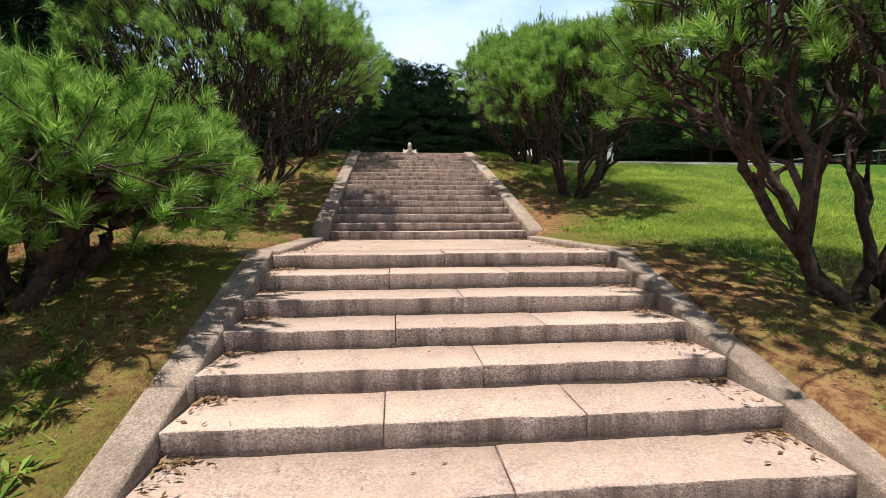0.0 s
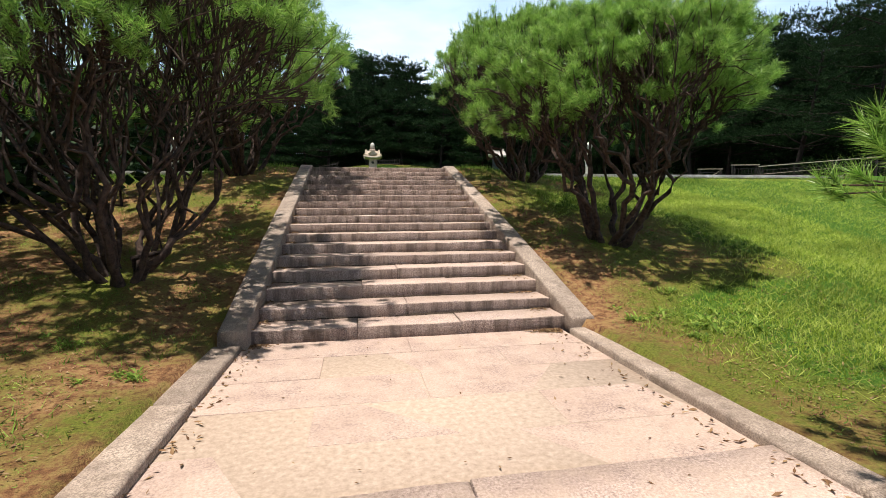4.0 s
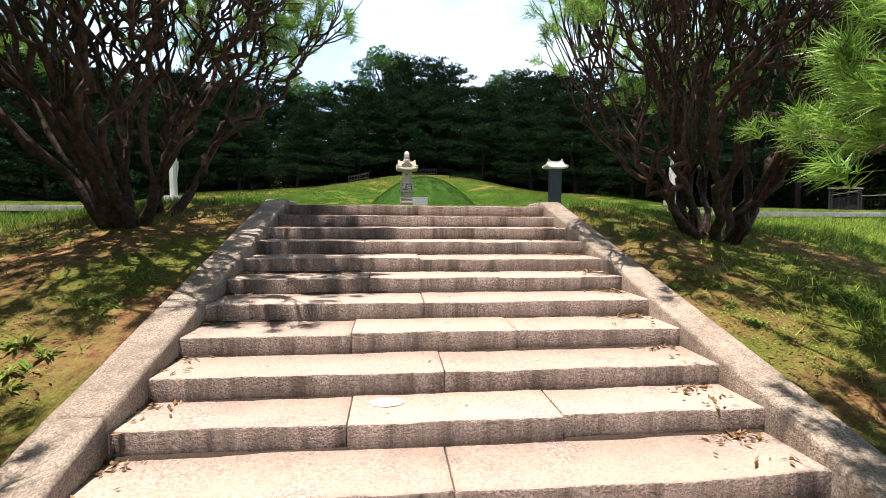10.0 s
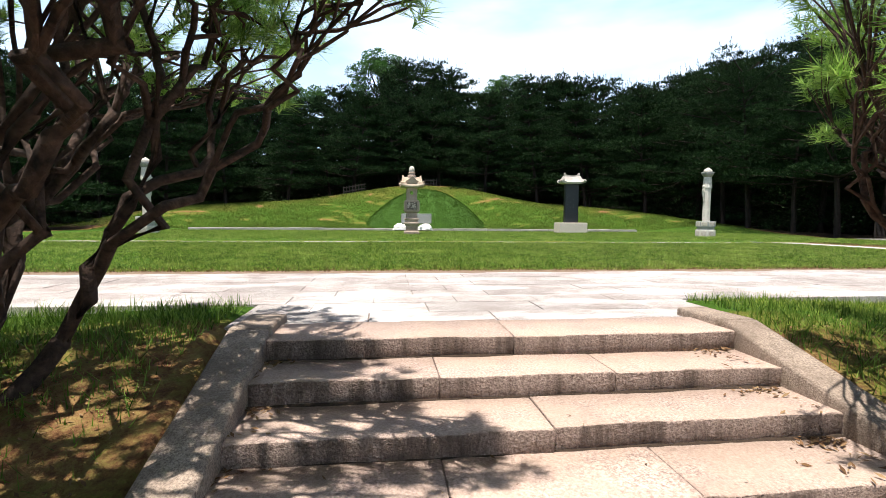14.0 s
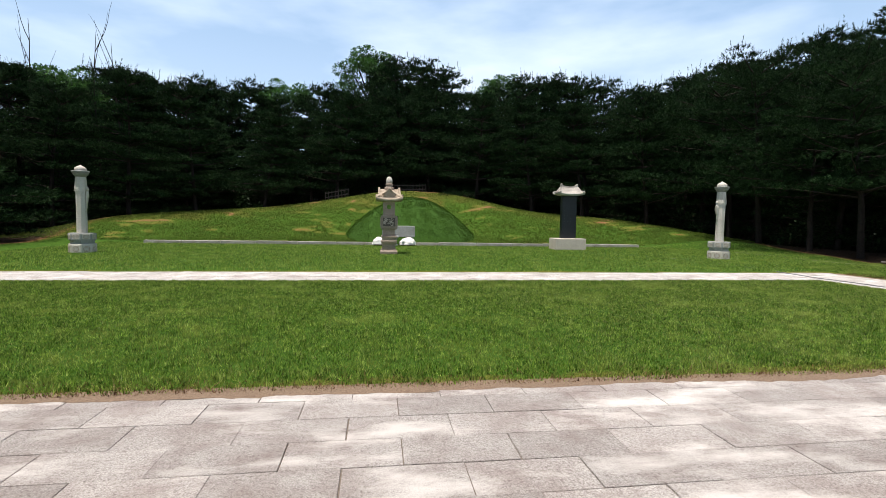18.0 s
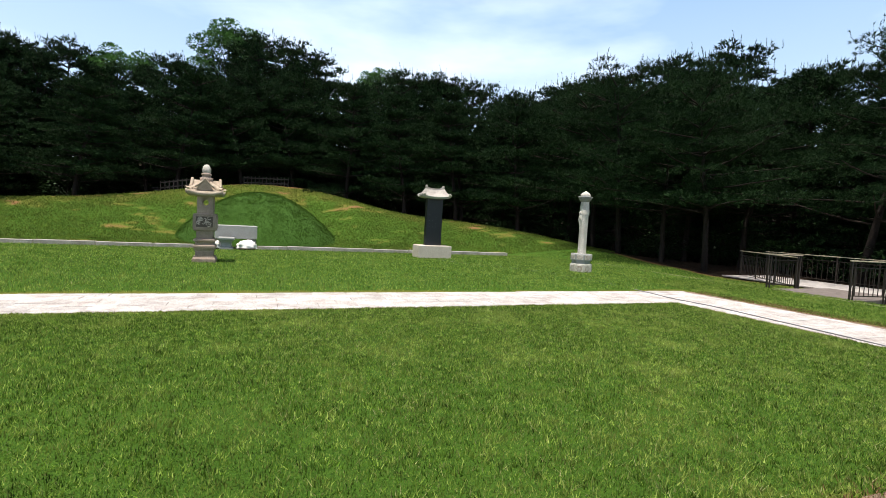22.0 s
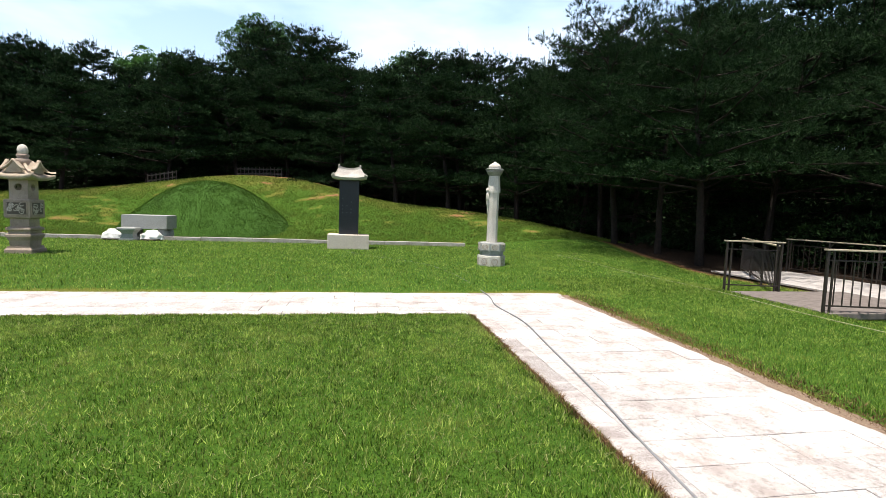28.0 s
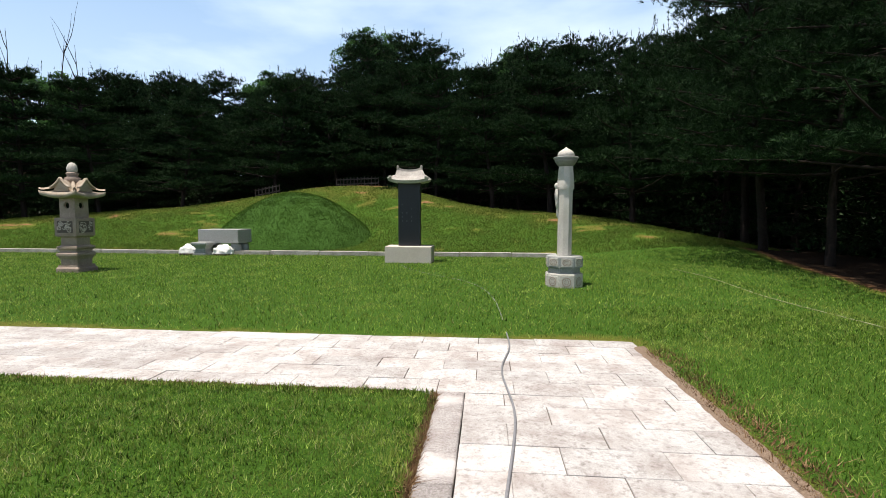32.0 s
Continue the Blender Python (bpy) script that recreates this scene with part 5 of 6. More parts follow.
M_CHAR = plain("worn_lettering", (0.06, 0.062, 0.065), (0.10, 0.10, 0.10), 40)


def tablet():
    t = empty("memorial_tablet", at_ground(10.02, 36.3, -0.01), "black stone tablet with pale tiled-roof cap and granite base", "memorial stone")
    part("plinth", box(1.60, 0.90, 0.58, 0.03, 2), M_PALE, t, flat=True)
    slab = part("slab", box(0.76, 0.27, 2.16, 0.015, 2, (0, 0, 0.57)), M_BLACK, t, "black polished slab", flat=True)
    rnd = random.Random(9)
    for c in range(3):
        for r in range(4, 9):
            if rnd.random() < 0.55:
                part("inscription", box(0.035, 0.004, 0.05, 0, 1, (-0.24 + c * 0.16, -0.1335, 0.85 + r * 0.14)), M_CHAR, slab, "unreadable incised character", flat=True)
    bm = bmesh.new()
    n = 20
    rows = []
    for i in range(n + 1):
        u = 2 * i / n - 1
        up = 0.10 * abs(u) ** 3
        w = 0.66 + 0.04 * abs(u) ** 4
        x = u * 0.70
        xr = u * 0.42
        rows.append([bm.verts.new(p) for p in ((x * 0.96, -0.36, 2.71 + up * 0.8), (x, -0.42, 2.80 + up), (xr * 1.1, -0.20, 2.95 + up * 0.6), (xr, -0.055, 3.12 + up), (xr, -0.05, 3.19 + up * 1.1), (xr, 0.05, 3.19 + up * 1.1), (xr, 0.055, 3.12 + up), (xr * 1.1, 0.20, 2.95 + up * 0.6), (x, 0.42, 2.80 + up), (x * 0.96, 0.36, 2.71 + up * 0.8))])
    for a, b in zip(rows, rows[1:]):
        for j in range(10):
            bm.faces.new((a[j], a[(j + 1) % 10], b[(j + 1) % 10], b[j]))
    bm.faces.new(rows[0])
    bm.faces.new(rows[-1][::-1])
    bmesh.ops.recalc_face_normals(bm, faces=bm.faces)
    cap = part("roof_cap", bm, M_CAP, t, "pale stone cap shaped as a tiled roof", flat=True)
    for s in (-1, 1):
        for q in (-1, 1):
            part("corner_ridge", box(0.09, 0.36, 0.10, 0.03, 2, (s * 0.60, q * 0.27, 2.86)), M_CAP, cap)
        part("ridge_end", box(0.07, 0.16, 0.20, 0.03, 2, (s * 0.41, 0, 3.13)), M_CAP, cap)


tablet()


def offering_table():
    t = empty("offering_table", at_ground(1.60, 38.75, -0.03), "thick grey granite offering table on drum feet", "stone table")
    t.location.z = 3.42
    part("tabletop", box(1.74, 1.12, 0.57, 0.012, 2, (0, 0.56, 0.52)), M_GREY, t, flat=True)
    for sx in (-0.62, 0.62):
        for sy in (0.24, 0.88):
            part("drum_foot", lathe([(0.15, 0.05), (0.21, 0.14), (0.23, 0.28), (0.21, 0.42), (0.15, 0.52)], 18, (sx, sy, 0)), M_GREY, t)
    # footing coloured dark to stand for the shade in the void under the table
    part("footing", box(1.6, 0.95, 0.06, 0.01, 1, (0, 0.58, 0.0)), M_VOID_SHADE, t, flat=True)


offering_table()


def incense_stand():
    t = empty("incense_stand", (1.24, 38.27, 3.46), "small grey carved incense stone before the table", "incense stone")
    part("foot", lathe([(0.40, 0), (0.40, 0.10), (0.34, 0.13), (0.34, 0.17)], 4), M_GREY, t, flat=True)
    part("stem", lathe([(0.30, 0.17), (0.28, 0.30), (0.36, 0.40)], 4), M_GREY, t, flat=True)
    part("top", lathe([(0.38, 0.40), (0.46, 0.46), (0.47, 0.52), (0.44, 0.56)], 4), M_GREY, t, flat=True)


incense_stand()


def wrapped_flowers(x, y, seed):
    rng = np.random.default_rng(seed)
    t = empty("wrapped_flowers", (x, y, 3.47), "white-wrapped flower bundle lying on a dark tray", "flower bundle", "flower bundles by the table")
    part("tray", lathe([(0.38, 0.0), (0.41, 0.07), (0.39, 0.10)], 16), M_IRON, t)
    bm = bmesh.new()
    bmesh.ops.create_icosphere(bm, subdivisions=4, radius=1)
    for v in bm.verts:
        k = 1 + 0.22 * noise.noise(v.co * 2.6 + Vector((seed, 0, 0))) + 0.12 * noise.noise(v.co * 6.0)
        v.co = Vector((v.co.x * 0.42 * k, v.co.y * 0.30 * k, 0.10 + max(v.co.z, -0.1) * 0.34 * k))
    part("wrapping", bm, M_PEBBLE, t, "crumpled white wrapping")


wrapped_flowers(0.64, 38.33, 3)
wrapped_flowers(2.07, 38.33, 8)

# low stone edging at the foot of the bank
edge = empty("grave_edging", (-11.1, 38.9, 3.6), "low line of pale dressed stones at the bank's foot", "edging", kind="structure")
x = -11.1
rnd_e = random.Random(4)
while x < 14.3:
    w = rnd_e.uniform(1.7, 2.1)
    if not 0.2 < x + w / 2 < 2.6:
        part("edging_stone", local(box(w - 0.02, 0.24, 0.55, 0.012, 1, (x + w / 2, 38.9, 3.09 + rnd_e.uniform(-0.015, 0.015))), edge), M_CAP, edge, flat=True)
    x += w


# ---- boardwalk and its rails ----
def rail_panel(name, a, b, zg, high, label, gap=0.14, group="rails of the boardwalk"):
    """A steel railing between two points: posts, two rails, balusters and a pale handrail."""
    ax, ay = a
    ln = math.hypot(b[0] - ax, b[1] - ay)
    t = empty(name, (ax, ay, zg), label, "railing", group, turn=math.degrees(math.atan2(b[1] - ay, b[0] - ax)))
    n = max(1, round(ln / 1.5))
    for i in range(n + 1):
        part("post", box(0.048, 0.048, high + 0.12, 0.006, 1, (ln * i / n, 0, -0.17)), M_IRON, t, flat=True)
        if i in (0, n):
            part("post", box(0.036, 0.036, high + 0.12, 0.006, 1, (ln * i / n + (0.11 if i == 0 else -0.11), 0, -0.17)), M_IRON, t, flat=True)
    for z in (0.16, high - 0.24):
        part("rail", box(ln, 0.022, 0.03, 0.004, 1, (ln / 2, 0, z)), M_IRON, t, flat=True)
    k = int(ln / gap)
    for i in range(1, k):
        part("baluster", box(0.017, 0.017, high - 0.40, 0, 1, (ln * i / k, 0, 0.18)), M_IRON, t, flat=True)
    part("handrail", box(ln + 0.12, 0.085, 0.035, 0.010, 2, (ln / 2, 0, high - 0.05)), M_RAIL, t, "weathered pale handrail", flat=True)
    return t


ZD = 3.43
rail_panel("railing", (18.98, 26.85), (20.24, 26.60), ZD, 1.25, "dark steel railing with pale handrail beside the ramp", 0.7)
rail_panel("railing", (18.92, 24.33), (20.20, 24.05), ZD, 1.25, "dark steel railing with pale handrail beside the ramp", 0.16)
rail_panel("railing", (20.26, 26.68), (23.2, 31.0), ZD - 0.06, 1.22, "dark steel railing along the boardwalk", 0.16)
rail_panel("railing", (20.22, 23.95), (21.9, 17.8), ZD - 0.06, 1.22, "dark steel railing along the boardwalk", 0.16)
rail_panel("railing", (25.2, 31.2), (25.2, 17.8), ZD - 0.06, 1.22, "dark steel railing on the boardwalk's far side", 0.2)
deck = empty("boardwalk", (22.05, 17.8, ZD - 0.06), "sun-bleached plank boardwalk beyond the lawn", "boardwalk", kind="structure")
for i in range(88):
    part("plank", box(3.1, 0.132, 0.05, 0.004, 1, (1.55, 0.075 + i * 0.15, 0.02)), M_DECK, deck, flat=True)
ramp_ob = empty("ramp", (18.95, 24.2, ZD - 0.05), "worn brown-grey ramp from lawn to boardwalk", "ramp", kind="structure")
part("ramp_slab", box(3.15, 2.45, 0.12, 0.01, 1, (1.575, 1.22, -0.02)), M_RAMP, ramp_ob, flat=True)


# ---- hose, rope, fence, timber edge ----
def cord(name, pts, radius, material, label, category, lift=0.0):
    cu = bpy.data.curves.new(name, "CURVE")
    cu.dimensions, cu.bevel_depth, cu.bevel_resolution, cu.resolution_u = "3D", radius, 3, 8
    sp = cu.splines.new("NURBS")
    sp.points.add(len(pts) - 1)
    for p, (x, y, z) in zip(sp.points, pts):
        p.co = (x, y, z + radius + lift, 1)
    sp.use_endpoint_u, sp.order_u = True, 4
    cu.materials.append(material)
    return tagged(new(name, cu), label, category)


HOSE = ((12.55, 17.6), (12.30, 18.6), (12.40, 19.6), (12.55, 20.6), (12.66, 21.4), (12.78, 22.6), (12.90, 23.5), (12.94, 24.1), (12.84, 24.8), (12.84, 25.3), (12.98, 25.9), (12.98, 26.35))
cord("garden_hose", [(x, y, G - 0.006) for x, y in HOSE] + [(x, y, G + 0.028) for x, y in ((12.93, 27.2), (12.90, 28.6), (12.70, 30.3), (12.3, 31.5), (11.7, 32.4), (10.7, 33.4), (9.9, 35.2))], 0.011, M_HOSE, "thin grey garden hose trailing over paving and grass", "hose")
cord("marking_rope", [(*at_ground(18.35 + 0.12 * math.sin(y), y)[:2], at_ground(18.35, y)[2] + 0.005) for y in np.arange(22, 36, 1.0)], 0.009, M_ROPE, "pale rope laid along the lawn's edge", "rope")


def crest_fence(x0, x1, y, n):
    t = empty("picket_fence", at_ground((x0 + x1) / 2, y), "small dark picket fence on the crest of the bank", "fence", "fences on the bank")
    cx = (x0 + x1) / 2
    z0 = float(height(cx, y))
    for i in range(n):
        xx = x0 + (x1 - x0) * i / (n - 1)
        part("picket", box(0.05, 0.04, 0.75, 0, 1, (xx - cx, 0, float(height(xx, y)) - z0)), M_TIMBER, t, flat=True)
    for h in (0.25, 0.6):
        ends = [(x0 - cx, float(height(x0, y)) - z0 + h), (x1 - cx, float(height(x1, y)) - z0 + h)]
        bm = box(math.dist(*ends), 0.04, 0.07, 0, 1)
        a = math.atan2(ends[1][1] - ends[0][1], ends[1][0] - ends[0][0])
        bmesh.ops.transform(bm, matrix=pose((ends[0][0] + ends[1][0]) / 2, 0, (ends[0][1] + ends[1][1]) / 2, 0, -math.degrees(a), 0), verts=bm.verts)
        part("fence_rail", bm, M_TIMBER, t, flat=True)


crest_fence(-3.7, -1.9, 52.6, 8)
crest_fence(1.4, 4.6, 55.2, 13)


# ---- grass, weeds and litter ----
def scatter(rng, n, x0, x1, y0, y1, keep):
    x, y = rng.uniform(x0, x1, n), rng.uniform(y0, y1, n)
    k = keep(x, y)
    return x[k], y[k]


def off_paving(x, y, pad=0.0):
    ok = ~((y > WALK_Y[0] - 0.02 - pad) & (y < WALK_Y[1] + pad) & (x > WALK_X0) & (x < WALK_X1 + pad))
    ok &= ~((y > PATH_Y[0] - pad) & (y < PATH_Y[1] + pad) & (x > WALK_X0) & (x < WALK_X1 + pad))
    ok &= ~((x > BRANCH_X[0] - pad) & (x < BRANCH_X[1] + pad) & (y > WALK_Y[0]) & (y < PATH_Y[1]))
    ok &= ~((x > XL - 0.33) & (x < XR + 0.32 + 0.25 * (y > 14.0)) & (y < WALK_Y[0]))
    return ok


def blades(name, x, y, rng, tall, wide, lean, material, label, category):
    n = len(x)
    z = height(x, y)
    a = rng.uniform(0, 2 * np.pi, n)
    h = tall * rng.uniform(0.5, 1.25, n) * (0.45 + 1.1 * tufts(x, y, 0.10, 8))
    w = wide * rng.uniform(0.7, 1.3, n) * 0.5
    b = rng.uniform(0, 2 * np.pi, n)
    ln = np.abs(rng.normal(0, lean, n)) * h
    c, s = np.cos(a) * w, np.sin(a) * w
    v = np.stack([np.stack([x - c, y - s, z - 0.01], 1), np.stack([x + c, y + s, z - 0.01], 1), np.stack([x + np.cos(b) * ln, y + np.sin(b) * ln, z + h], 1)], 1)
    return tagged(soup(name, v.reshape(-1, 3), np.arange(3 * n).reshape(-1, 3), material), label, category, kind="stuff")


rng1 = np.random.default_rng(77)
patch = lambda x, y: 0.5 + 0.5 * np.sin(x * 2.1 + 1.3 * np.sin(y * 1.7)) * np.sin(y * 2.6 + 1.1 * np.sin(x * 1.9))
x, y = scatter(rng1, 720000, -13, 12.3, 17.3, 24.5, lambda x, y: off_paving(x, y) & (y - WALK_Y[1] > -0.03 + 0.16 * tufts(x, 0 * y, 0.4, 51) + rng1.normal(0, 0.035, len(x))) & (BRANCH_X[0] - x > 0.05 * patch(x, y * 0.8)) & (rng1.uniform(0, 1, len(x)) < (1.25 - 0.055 * np.abs(y - 18)) * np.where(x > -3 - 0.6 * (y - 17), 1.0, 0.35)))
blades("lawn_grass", x, y, rng1, 0.034, 0.0105, 0.75, M_GRASS, "short mown green lawn grass", "grass")
x, y = scatter(rng1, 190000, -13, 21.8, 26.1, 39.2, lambda x, y: off_paving(x, y) & ~((x > 18.8) & (y < 27.0)))
blades("lawn_grass", x, y, rng1, 0.055, 0.016, 0.8, M_GRASS, "mown lawn grass before the grave", "grass")
x, y = scatter(rng1, 470000, -19, 24, 39.4, 54, lambda x, y: ~on_mound(x, y) & (y < np.interp(x, [-19, -13, -6, 4.3, 11.5, 20, 24], [41, 45.8, 49.8, 53.6, 49.8, 45.8, 42])) & (bare(x, y) + rng1.normal(0, 0.25, len(x)) > 0.0))
blades("bank_grass", x, y, rng1, 0.070, 0.021, 1.0, M_BANK, "uneven short turf with bare brown patches on the bank", "grass")
x, y = scatter(rng1, 150000, 14.5, 22.0, 17, 28.5, lambda x, y: off_paving(x, y) & (x - BRANCH_X[1] > 0.05 + 0.26 * patch(x * 0.3, y * 1.6) + rng1.normal(0, 0.06, len(x))))
blades("lawn_grass", x, y, rng1, 0.045, 0.009, 0.8, M_GRASS, "lawn grass beside the paved path", "grass")
x, y = scatter(rng1, 46000, -6, 9, 12.6, 14.95, lambda x, y: off_paving(x, y) & (rng1.uniform(0, 1, len(x)) < smooth(12.5, 14.2, y)))
blades("verge_grass", x, y, rng1, 0.085, 0.008, 0.75, M_TURF2, "unmown tufted grass by the walkway", "grass")
x, y = scatter(rng1, 420000, 2.4, 14, -2, 14.9, lambda x, y: rng1.uniform(0, 1, len(x)) < smooth(2.4, 4.2, x + 0.5 * np.sin(y * 1.3)) * clear_of_pines(x, y) * np.where(x < 7.5, 1.0, 0.3))
blades("slope_grass", x, y, rng1, 0.055, 0.011, 1.7, M_LONG, "long bright grass on the open slope", "grass")
x, y = scatter(rng1, 190000, -7, 6, -2, 14.2, lambda x, y: off_paving(x, y) & (rng1.uniform(0, 1, len(x)) < 0.10 + 0.5 * (smooth(0.35, 0.7, tufts(x, y, 0.5, 61)) * (x < -1.3) * (x > -3.4) * smooth(1.5, 3.0, y) * smooth(7.4, 6.6, y)) + 0.9 * smooth(0.52, 0.85, patch(x * 1.9, y * 1.8) * 0.6 + 0.4 * patch(x * 4.7 + 1, y * 4.3))))
blades("weed_patches", x, y, rng1, 0.045, 0.009, 1.7, M_WEED, "thin weedy patches on bare earth under pines", "weeds")


rng2 = np.random.default_rng(31)
x, y = scatter(rng2, 38000, -10, 12.3, 17.3, 24.5, lambda x, y: off_paving(x, y) & (rng2.uniform(0, 1, len(x)) < 0.3 + 0.7 * patch(x * 0.7, y * 0.8)))
blades("dry_grass", x, y, rng2, 0.034, 0.006, 1.2, M_THATCH, "dry yellowed blades among the mown lawn", "grass")
x, y = scatter(rng2, 15000, -13, 20, 26.2, 39.2, lambda x, y: off_paving(x, y) & (rng2.uniform(0, 1, len(x)) < patch(x * 0.6, y * 0.6)))
blades("dry_grass", x, y, rng2, 0.055, 0.014, 0.9, M_THATCH, "dry yellowed tufts on the lawn before the grave", "grass")
# extra pale blades that only brighten this stretch of lawn
x, y = scatter(rng2, 34000, 2.5, 12.3, 17.3, 24.3, lambda x, y: off_paving(x, y) & (rng2.uniform(0, 1, len(x)) < 0.25 + 0.75 * patch(x * 0.9 + 2, y * 1.1)))
blades("dry_grass", x, y, rng2, 0.034, 0.007, 1.6, M_THATCH, "pale blades added to brighten the mown lawn by the paved branch", "grass")
a, r = rng1.uniform(0, 2 * np.pi, 120000), (MR + 0.06) * np.sqrt(rng1.uniform(0, 1, 120000))
x, y = MX + r * np.cos(a), MY + r * np.sin(a)
ok = on_mound(x, y)
blades("mound_grass", x[ok], y[ok], rng1, 0.055, 0.016, 0.9, M_TURF, "dense dark turf growing on the burial mound", "grass")


def leaf_litter(name, x, y, z, rng, size, material, label):
    n = len(x)
    p = np.stack([x, y, z + rng.uniform(0.003, 0.014, n)], 1)
    a = rng.uniform(0, 2 * np.pi, n)
    d = np.stack([np.cos(a), np.sin(a), rng.normal(0, 0.25, n)], 1)
    s = np.stack([-np.sin(a), np.cos(a), rng.normal(0, 0.3, n)], 1)
    k = size * rng.uniform(0.5, 1.3, n)[:, None]
    v = np.stack([p - d * k, p + s * k * 0.32, p + d * k, p - s * k * 0.32], 1)
    return tagged(soup(name, v.reshape(-1, 3), np.arange(4 * n).reshape(-1, 4), material), label, "leaf litter", kind="stuff")


def step_top(y):
    k = np.floor(np.interp(y, STEP_Y, STEP_K))
    ka = np.ceil((A_TOP - y) / TREAD)
    return np.where(y >= B_BOT, np.interp(k, STEP_K, STEP_Z), np.where(y > A_TOP, LAND + 0.03 * (y < A_TOP + 0.47), LAND + 0.03 - ka * RISE))


n = 4600
side = rng1.choice([0, 1], n)
x = np.where(side == 0, XL + 0.02 + np.abs(rng1.normal(0, 0.10, n)), XR - 0.02 - np.abs(rng1.normal(0, 0.14, n)))
y = rng1.uniform(-1, B_TOP, n)
k = np.floor(np.interp(y, STEP_Y, STEP_K))
back = np.where(y >= B_BOT, np.interp(k + 1, STEP_K, STEP_Y), A_TOP - np.floor((A_TOP - y) / TREAD) * TREAD)
back = np.where((y > A_TOP) & (y < B_BOT), B_BOT, back)
y = np.where(rng1.uniform(0, 1, n) < 0.7, back - np.abs(rng1.normal(0, 0.05, n)) - 0.02, y)
leaf_litter("step_litter", x, y, step_top(y), rng1, 0.023, M_STRAW, "brown fallen leaves caught in the corners of steps")
n = 260
x, y = rng1.uniform(XL + 0.1, XR - 0.1, n), rng1.uniform(-1, B_TOP, n)
leaf_litter("step_litter", x, y, step_top(y), rng1, 0.015, M_STRAW, "few brown needles and leaves strewn on the steps")
x, y = scatter(rng1, 60000, -6, 5, -1, 14, lambda x, y: off_paving(x, y, 0))
leaf_litter("ground_litter", x, y, height(x, y), rng1, 0.017, M_STRAW, "dry brown needles and leaves under the pines")

# clover and plantain creeping over the earth
x, y = scatter(rng1, 160000, -6.5, 5.6, -1.5, 14.2, lambda x, y: off_paving(x, y) & (patch(x * 1.7 + 3, y * 1.6) * patch(x * 0.6, y * 0.7 + 1) > 0.34 - 0.10 * (x > 2)))
leaf_litter("ground_cover", x, y, height(x, y) + 0.012, rng1, 0.010, M_WEED, "creeping clover and low weeds on brown earth")


def weed(at, seed, size, flower=False):
    rng = np.random.default_rng(seed)
    t = empty("weed_clump", at, "low green rosette weed on bare earth" if not flower else "small weed with yellow flower beside the kerb", "weed", "weeds beside the stairs")
    n = 110
    a = rng.uniform(0, 2 * np.pi, n)
    el = rng.uniform(0.1, 0.9, n)
    d = np.stack([np.cos(a) * np.cos(el), np.sin(a) * np.cos(el), np.sin(el)], 1)
    u = np.stack([-np.sin(a), np.cos(a), 0 * a], 1)
    heart = rng.normal(0, 0.8 * size, (7, 2))
    p = np.zeros((n, 3))
    p[:, :2] = heart[rng.integers(0, 7, n)] + rng.normal(0, 0.012, (n, 2))
    p[:, 2] = height(at[0] + p[:, 0], at[1] + p[:, 1]) - at[2]
    ln = size * rng.uniform(0.35, 0.85, n)[:, None]
    v = np.stack([p - u * ln * 0.03, p + d * ln * 0.55 + u * ln * 0.085, p + d * ln - np.array([0, 0, 0.22]) * ln, p + d * ln * 0.55 - u * ln * 0.085], 1)
    soup("leaves", v.reshape(-1, 3), np.arange(4 * n).reshape(-1, 4), M_WEED, t)
    if flower:
        part("flower", lathe([(0.006, size * 0.9), (0.022, size * 0.93), (0.004, size * 0.95)], 10), M_FLOWER, t, "yellow flower head")


WEEDS = ((2.55, 6.75, 0.16), (2.9, 6.4, 0.18), (3.2, 6.2, 0.2), (2.7, 6.1, 0.12), (3.6, 6.6, 0.15), (-1.75, 2.1, 0.16), (-1.9, 2.5, 0.14), (-1.7, 1.6, 0.17), (-2.1, 1.2, 0.13),
         (-1.65, 11.3, 0.13), (-1.7, 10.6, 0.15), (-1.8, 9.6, 0.11), (-2.3, 10.1, 0.12), (2.5, 11.8, 0.12), (2.6, 4.0, 0.14), (2.75, 3.2, 0.12), (-1.65, 6.0, 0.12), (2.6, 12.6, 0.13), (-2.4, 6.6, 0.12), (-1.62, 3.0, 0.13))
rnd_w = random.Random(17)
for _ in range(16):
    WEEDS += ((XR + 0.55 + rnd_w.random() ** 1.5 * 2.2, rnd_w.uniform(4.6, 13.0), rnd_w.uniform(0.07, 0.14)), (XL - 0.5 - rnd_w.random() ** 1.5 * 1.8, rnd_w.uniform(0.6, 13.0), rnd_w.uniform(0.07, 0.14)))
for i, (x, y, s) in enumerate(WEEDS):
    weed(at_ground(x, y), 200 + i, s, i in (7, 19))

# dry, worn rim of the turf along the paving
n = 34000
which = rng1.integers(0, 4, n)
along = rng1.uniform(0, 1, n)
off = np.abs(rng1.normal(0, 0.09, n))
x = np.select([which == 0, which == 1, which == 2, which == 3], [WALK_X0 + 25 * along, WALK_X0 + 25 * along, BRANCH_X[1] + off * 2.2, BRANCH_X[0] - off * 0.3])
y = np.select([which == 0, which == 1, which == 2, which == 3], [WALK_Y[1] + off, PATH_Y[0] - off, 15 + 11 * along, WALK_Y[1] + 7 * along])
ok = off_paving(x, y)
blades("dry_rim", x[ok], y[ok], rng1, 0.03, 0.010, 1.5, M_STRAW, "dry brown turf rim along the paving", "grass")

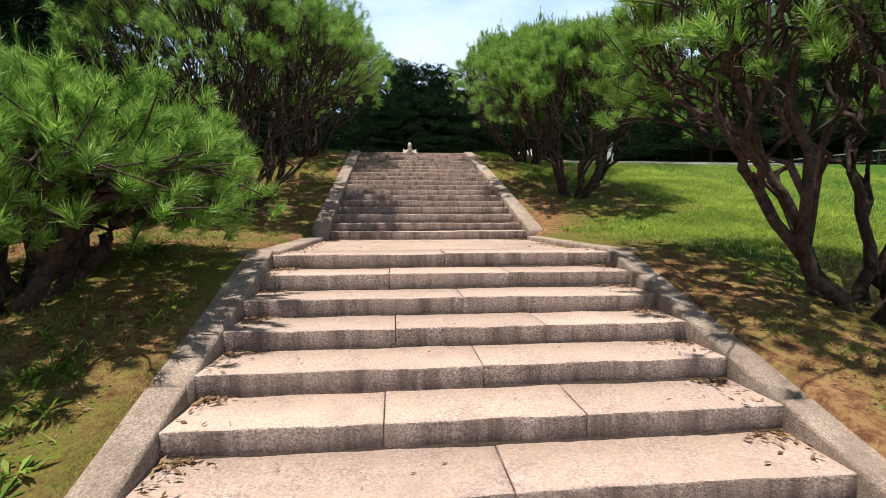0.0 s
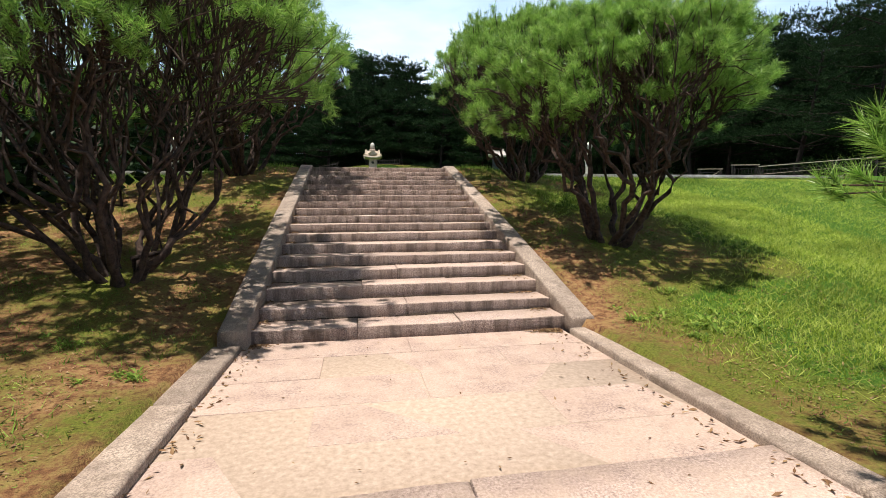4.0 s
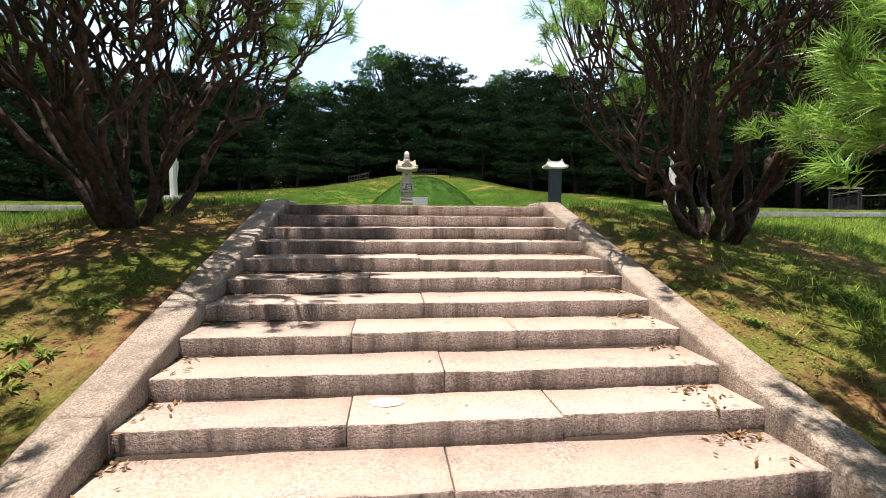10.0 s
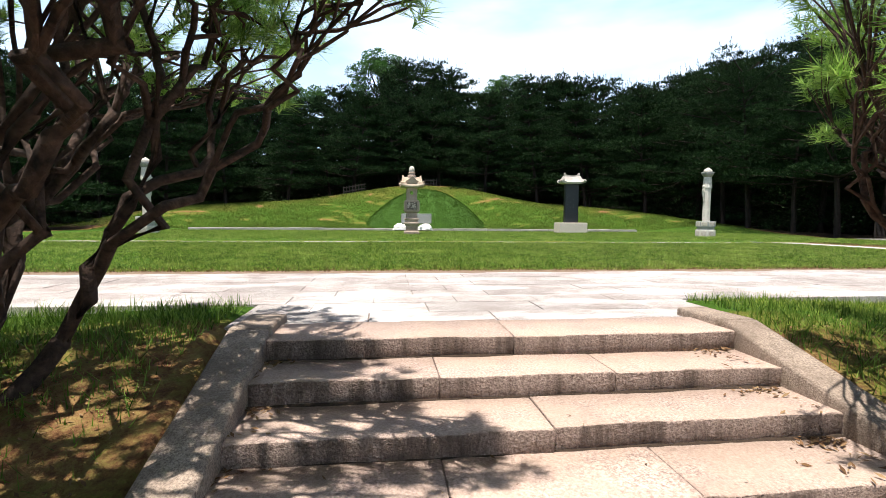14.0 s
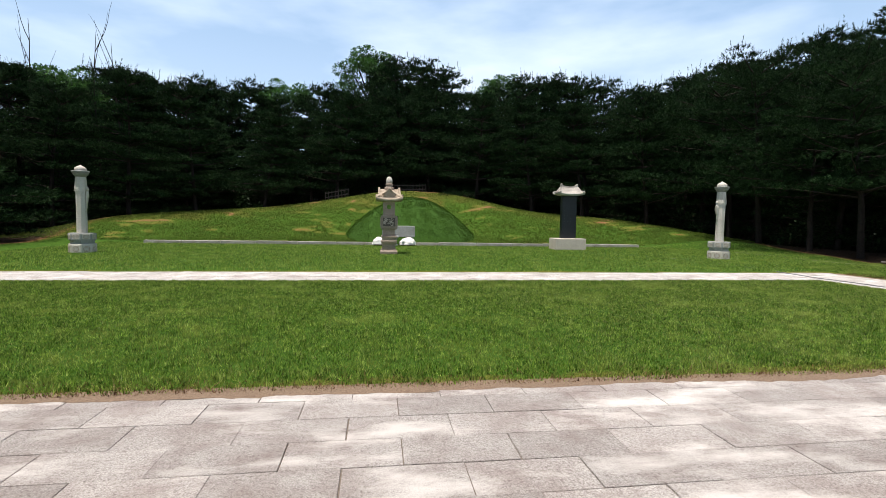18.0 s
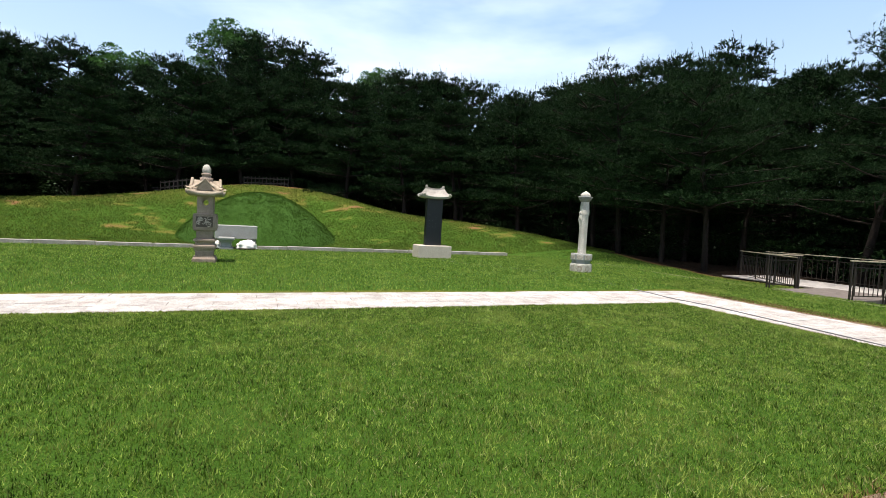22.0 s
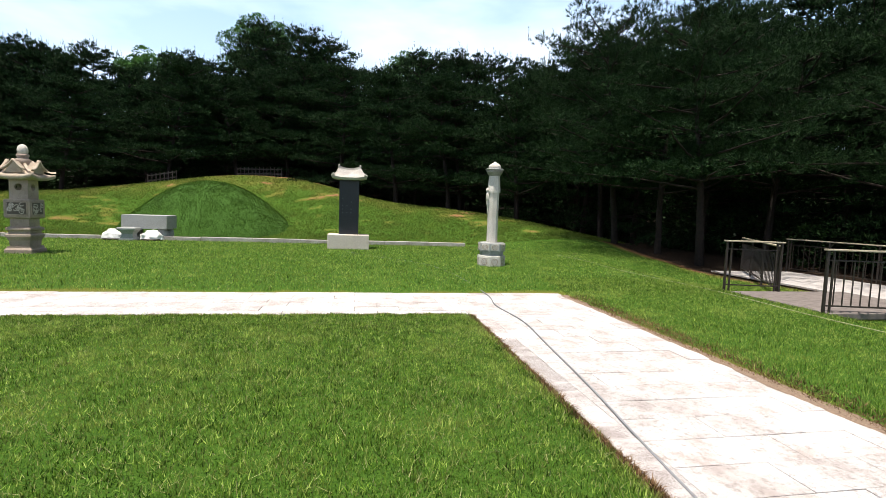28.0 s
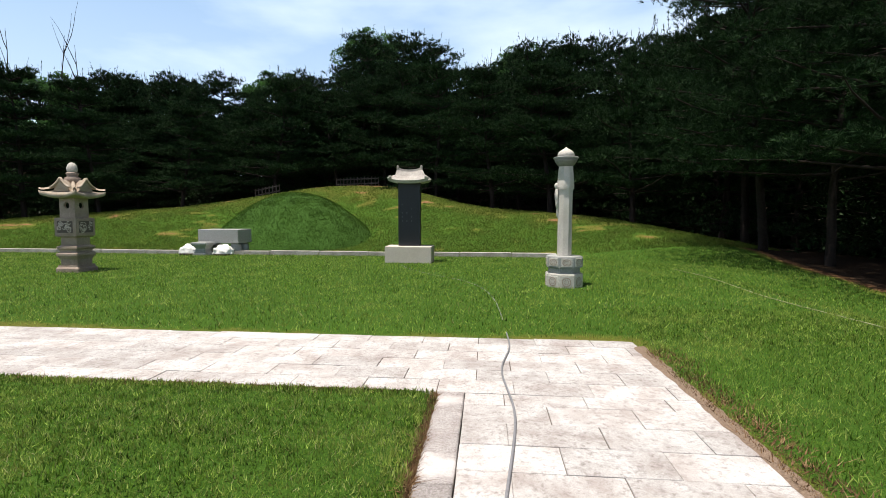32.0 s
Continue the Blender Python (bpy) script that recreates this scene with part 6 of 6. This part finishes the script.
# earth washed over the far edge of the walkway and along the side path
def soil_rim(name, start, way, across, long, reach, z, label, seed):
    n, m = int(long / 0.045), 5
    k = np.arange(n + 1) * long / n
    out = np.maximum(0.02, reach * (0.25 + 0.9 * tufts(k, 0 * k + seed, 0.55, seed) + 0.5 * tufts(k, 0 * k + 3.0, 0.11, seed + 1) - 0.25))
    f = np.linspace(0, 1, m)
    px = start[0] + way[0] * k[:, None] + across[0] * (f[None] * (out[:, None] + 0.12) - 0.12)
    py = start[1] + way[1] * k[:, None] + across[1] * (f[None] * (out[:, None] + 0.12) - 0.12)
    pz = z + 0.016 * (1 - f[None] ** 1.5) + 0.006 * tufts(px, py, 0.05, seed + 2) - 0.004 * (f[None] == 1)
    idx = np.arange((n + 1) * m).reshape(n + 1, m)
    q = np.stack([idx[:-1, :-1], idx[1:, :-1], idx[1:, 1:], idx[:-1, 1:]], -1).reshape(-1, 4)
    tagged(soup(name, np.stack([px, py, pz + 0 * px], -1), q, M_EARTH, shade=True), label, "soil", kind="stuff")


soil_rim("soil_rim", (WALK_X0, WALK_Y[1]), (1, 0), (0, -1), BRANCH_X[0] - WALK_X0, 0.11, G - 0.008, "brown earth washed over the edge of the walkway", 41)
soil_rim("soil_rim", (BRANCH_X[1], 15.0), (0, 1), (-1, 0), 11.2, 0.09, G - 0.008, "dry brown earth along the edge of the bleached path", 45)

# a blot of white paint on one tread
rnd_p = random.Random(4)
n = 26
edge = [(0.085 * (1 + 0.18 * rnd_p.uniform(-1, 1)) * math.cos(i * 2 * math.pi / n), 0.055 * (1 + 0.18 * rnd_p.uniform(-1, 1)) * math.sin(i * 2 * math.pi / n)) for i in range(n)]
blot = bmesh.new()
low = [blot.verts.new((a_, b_, 0.0)) for a_, b_ in edge]
up_ = [blot.verts.new((a_ * 0.95, b_ * 0.95, 0.003)) for a_, b_ in edge]
blot.faces.new(up_)
for i in range(n):
    blot.faces.new((low[i], low[(i + 1) % n], up_[(i + 1) % n], up_[i]))
k = int(np.floor(np.interp(10.26, STEP_Y, STEP_K)))
spot = part("paint_blot", blot, M_PEBBLE, flat=True)
spot.location = (0.10, 10.36, float(np.interp(k, STEP_K, STEP_Z)) + 0.006)
tagged(spot, "dried blot of white paint on a stair tread", "paint stain")
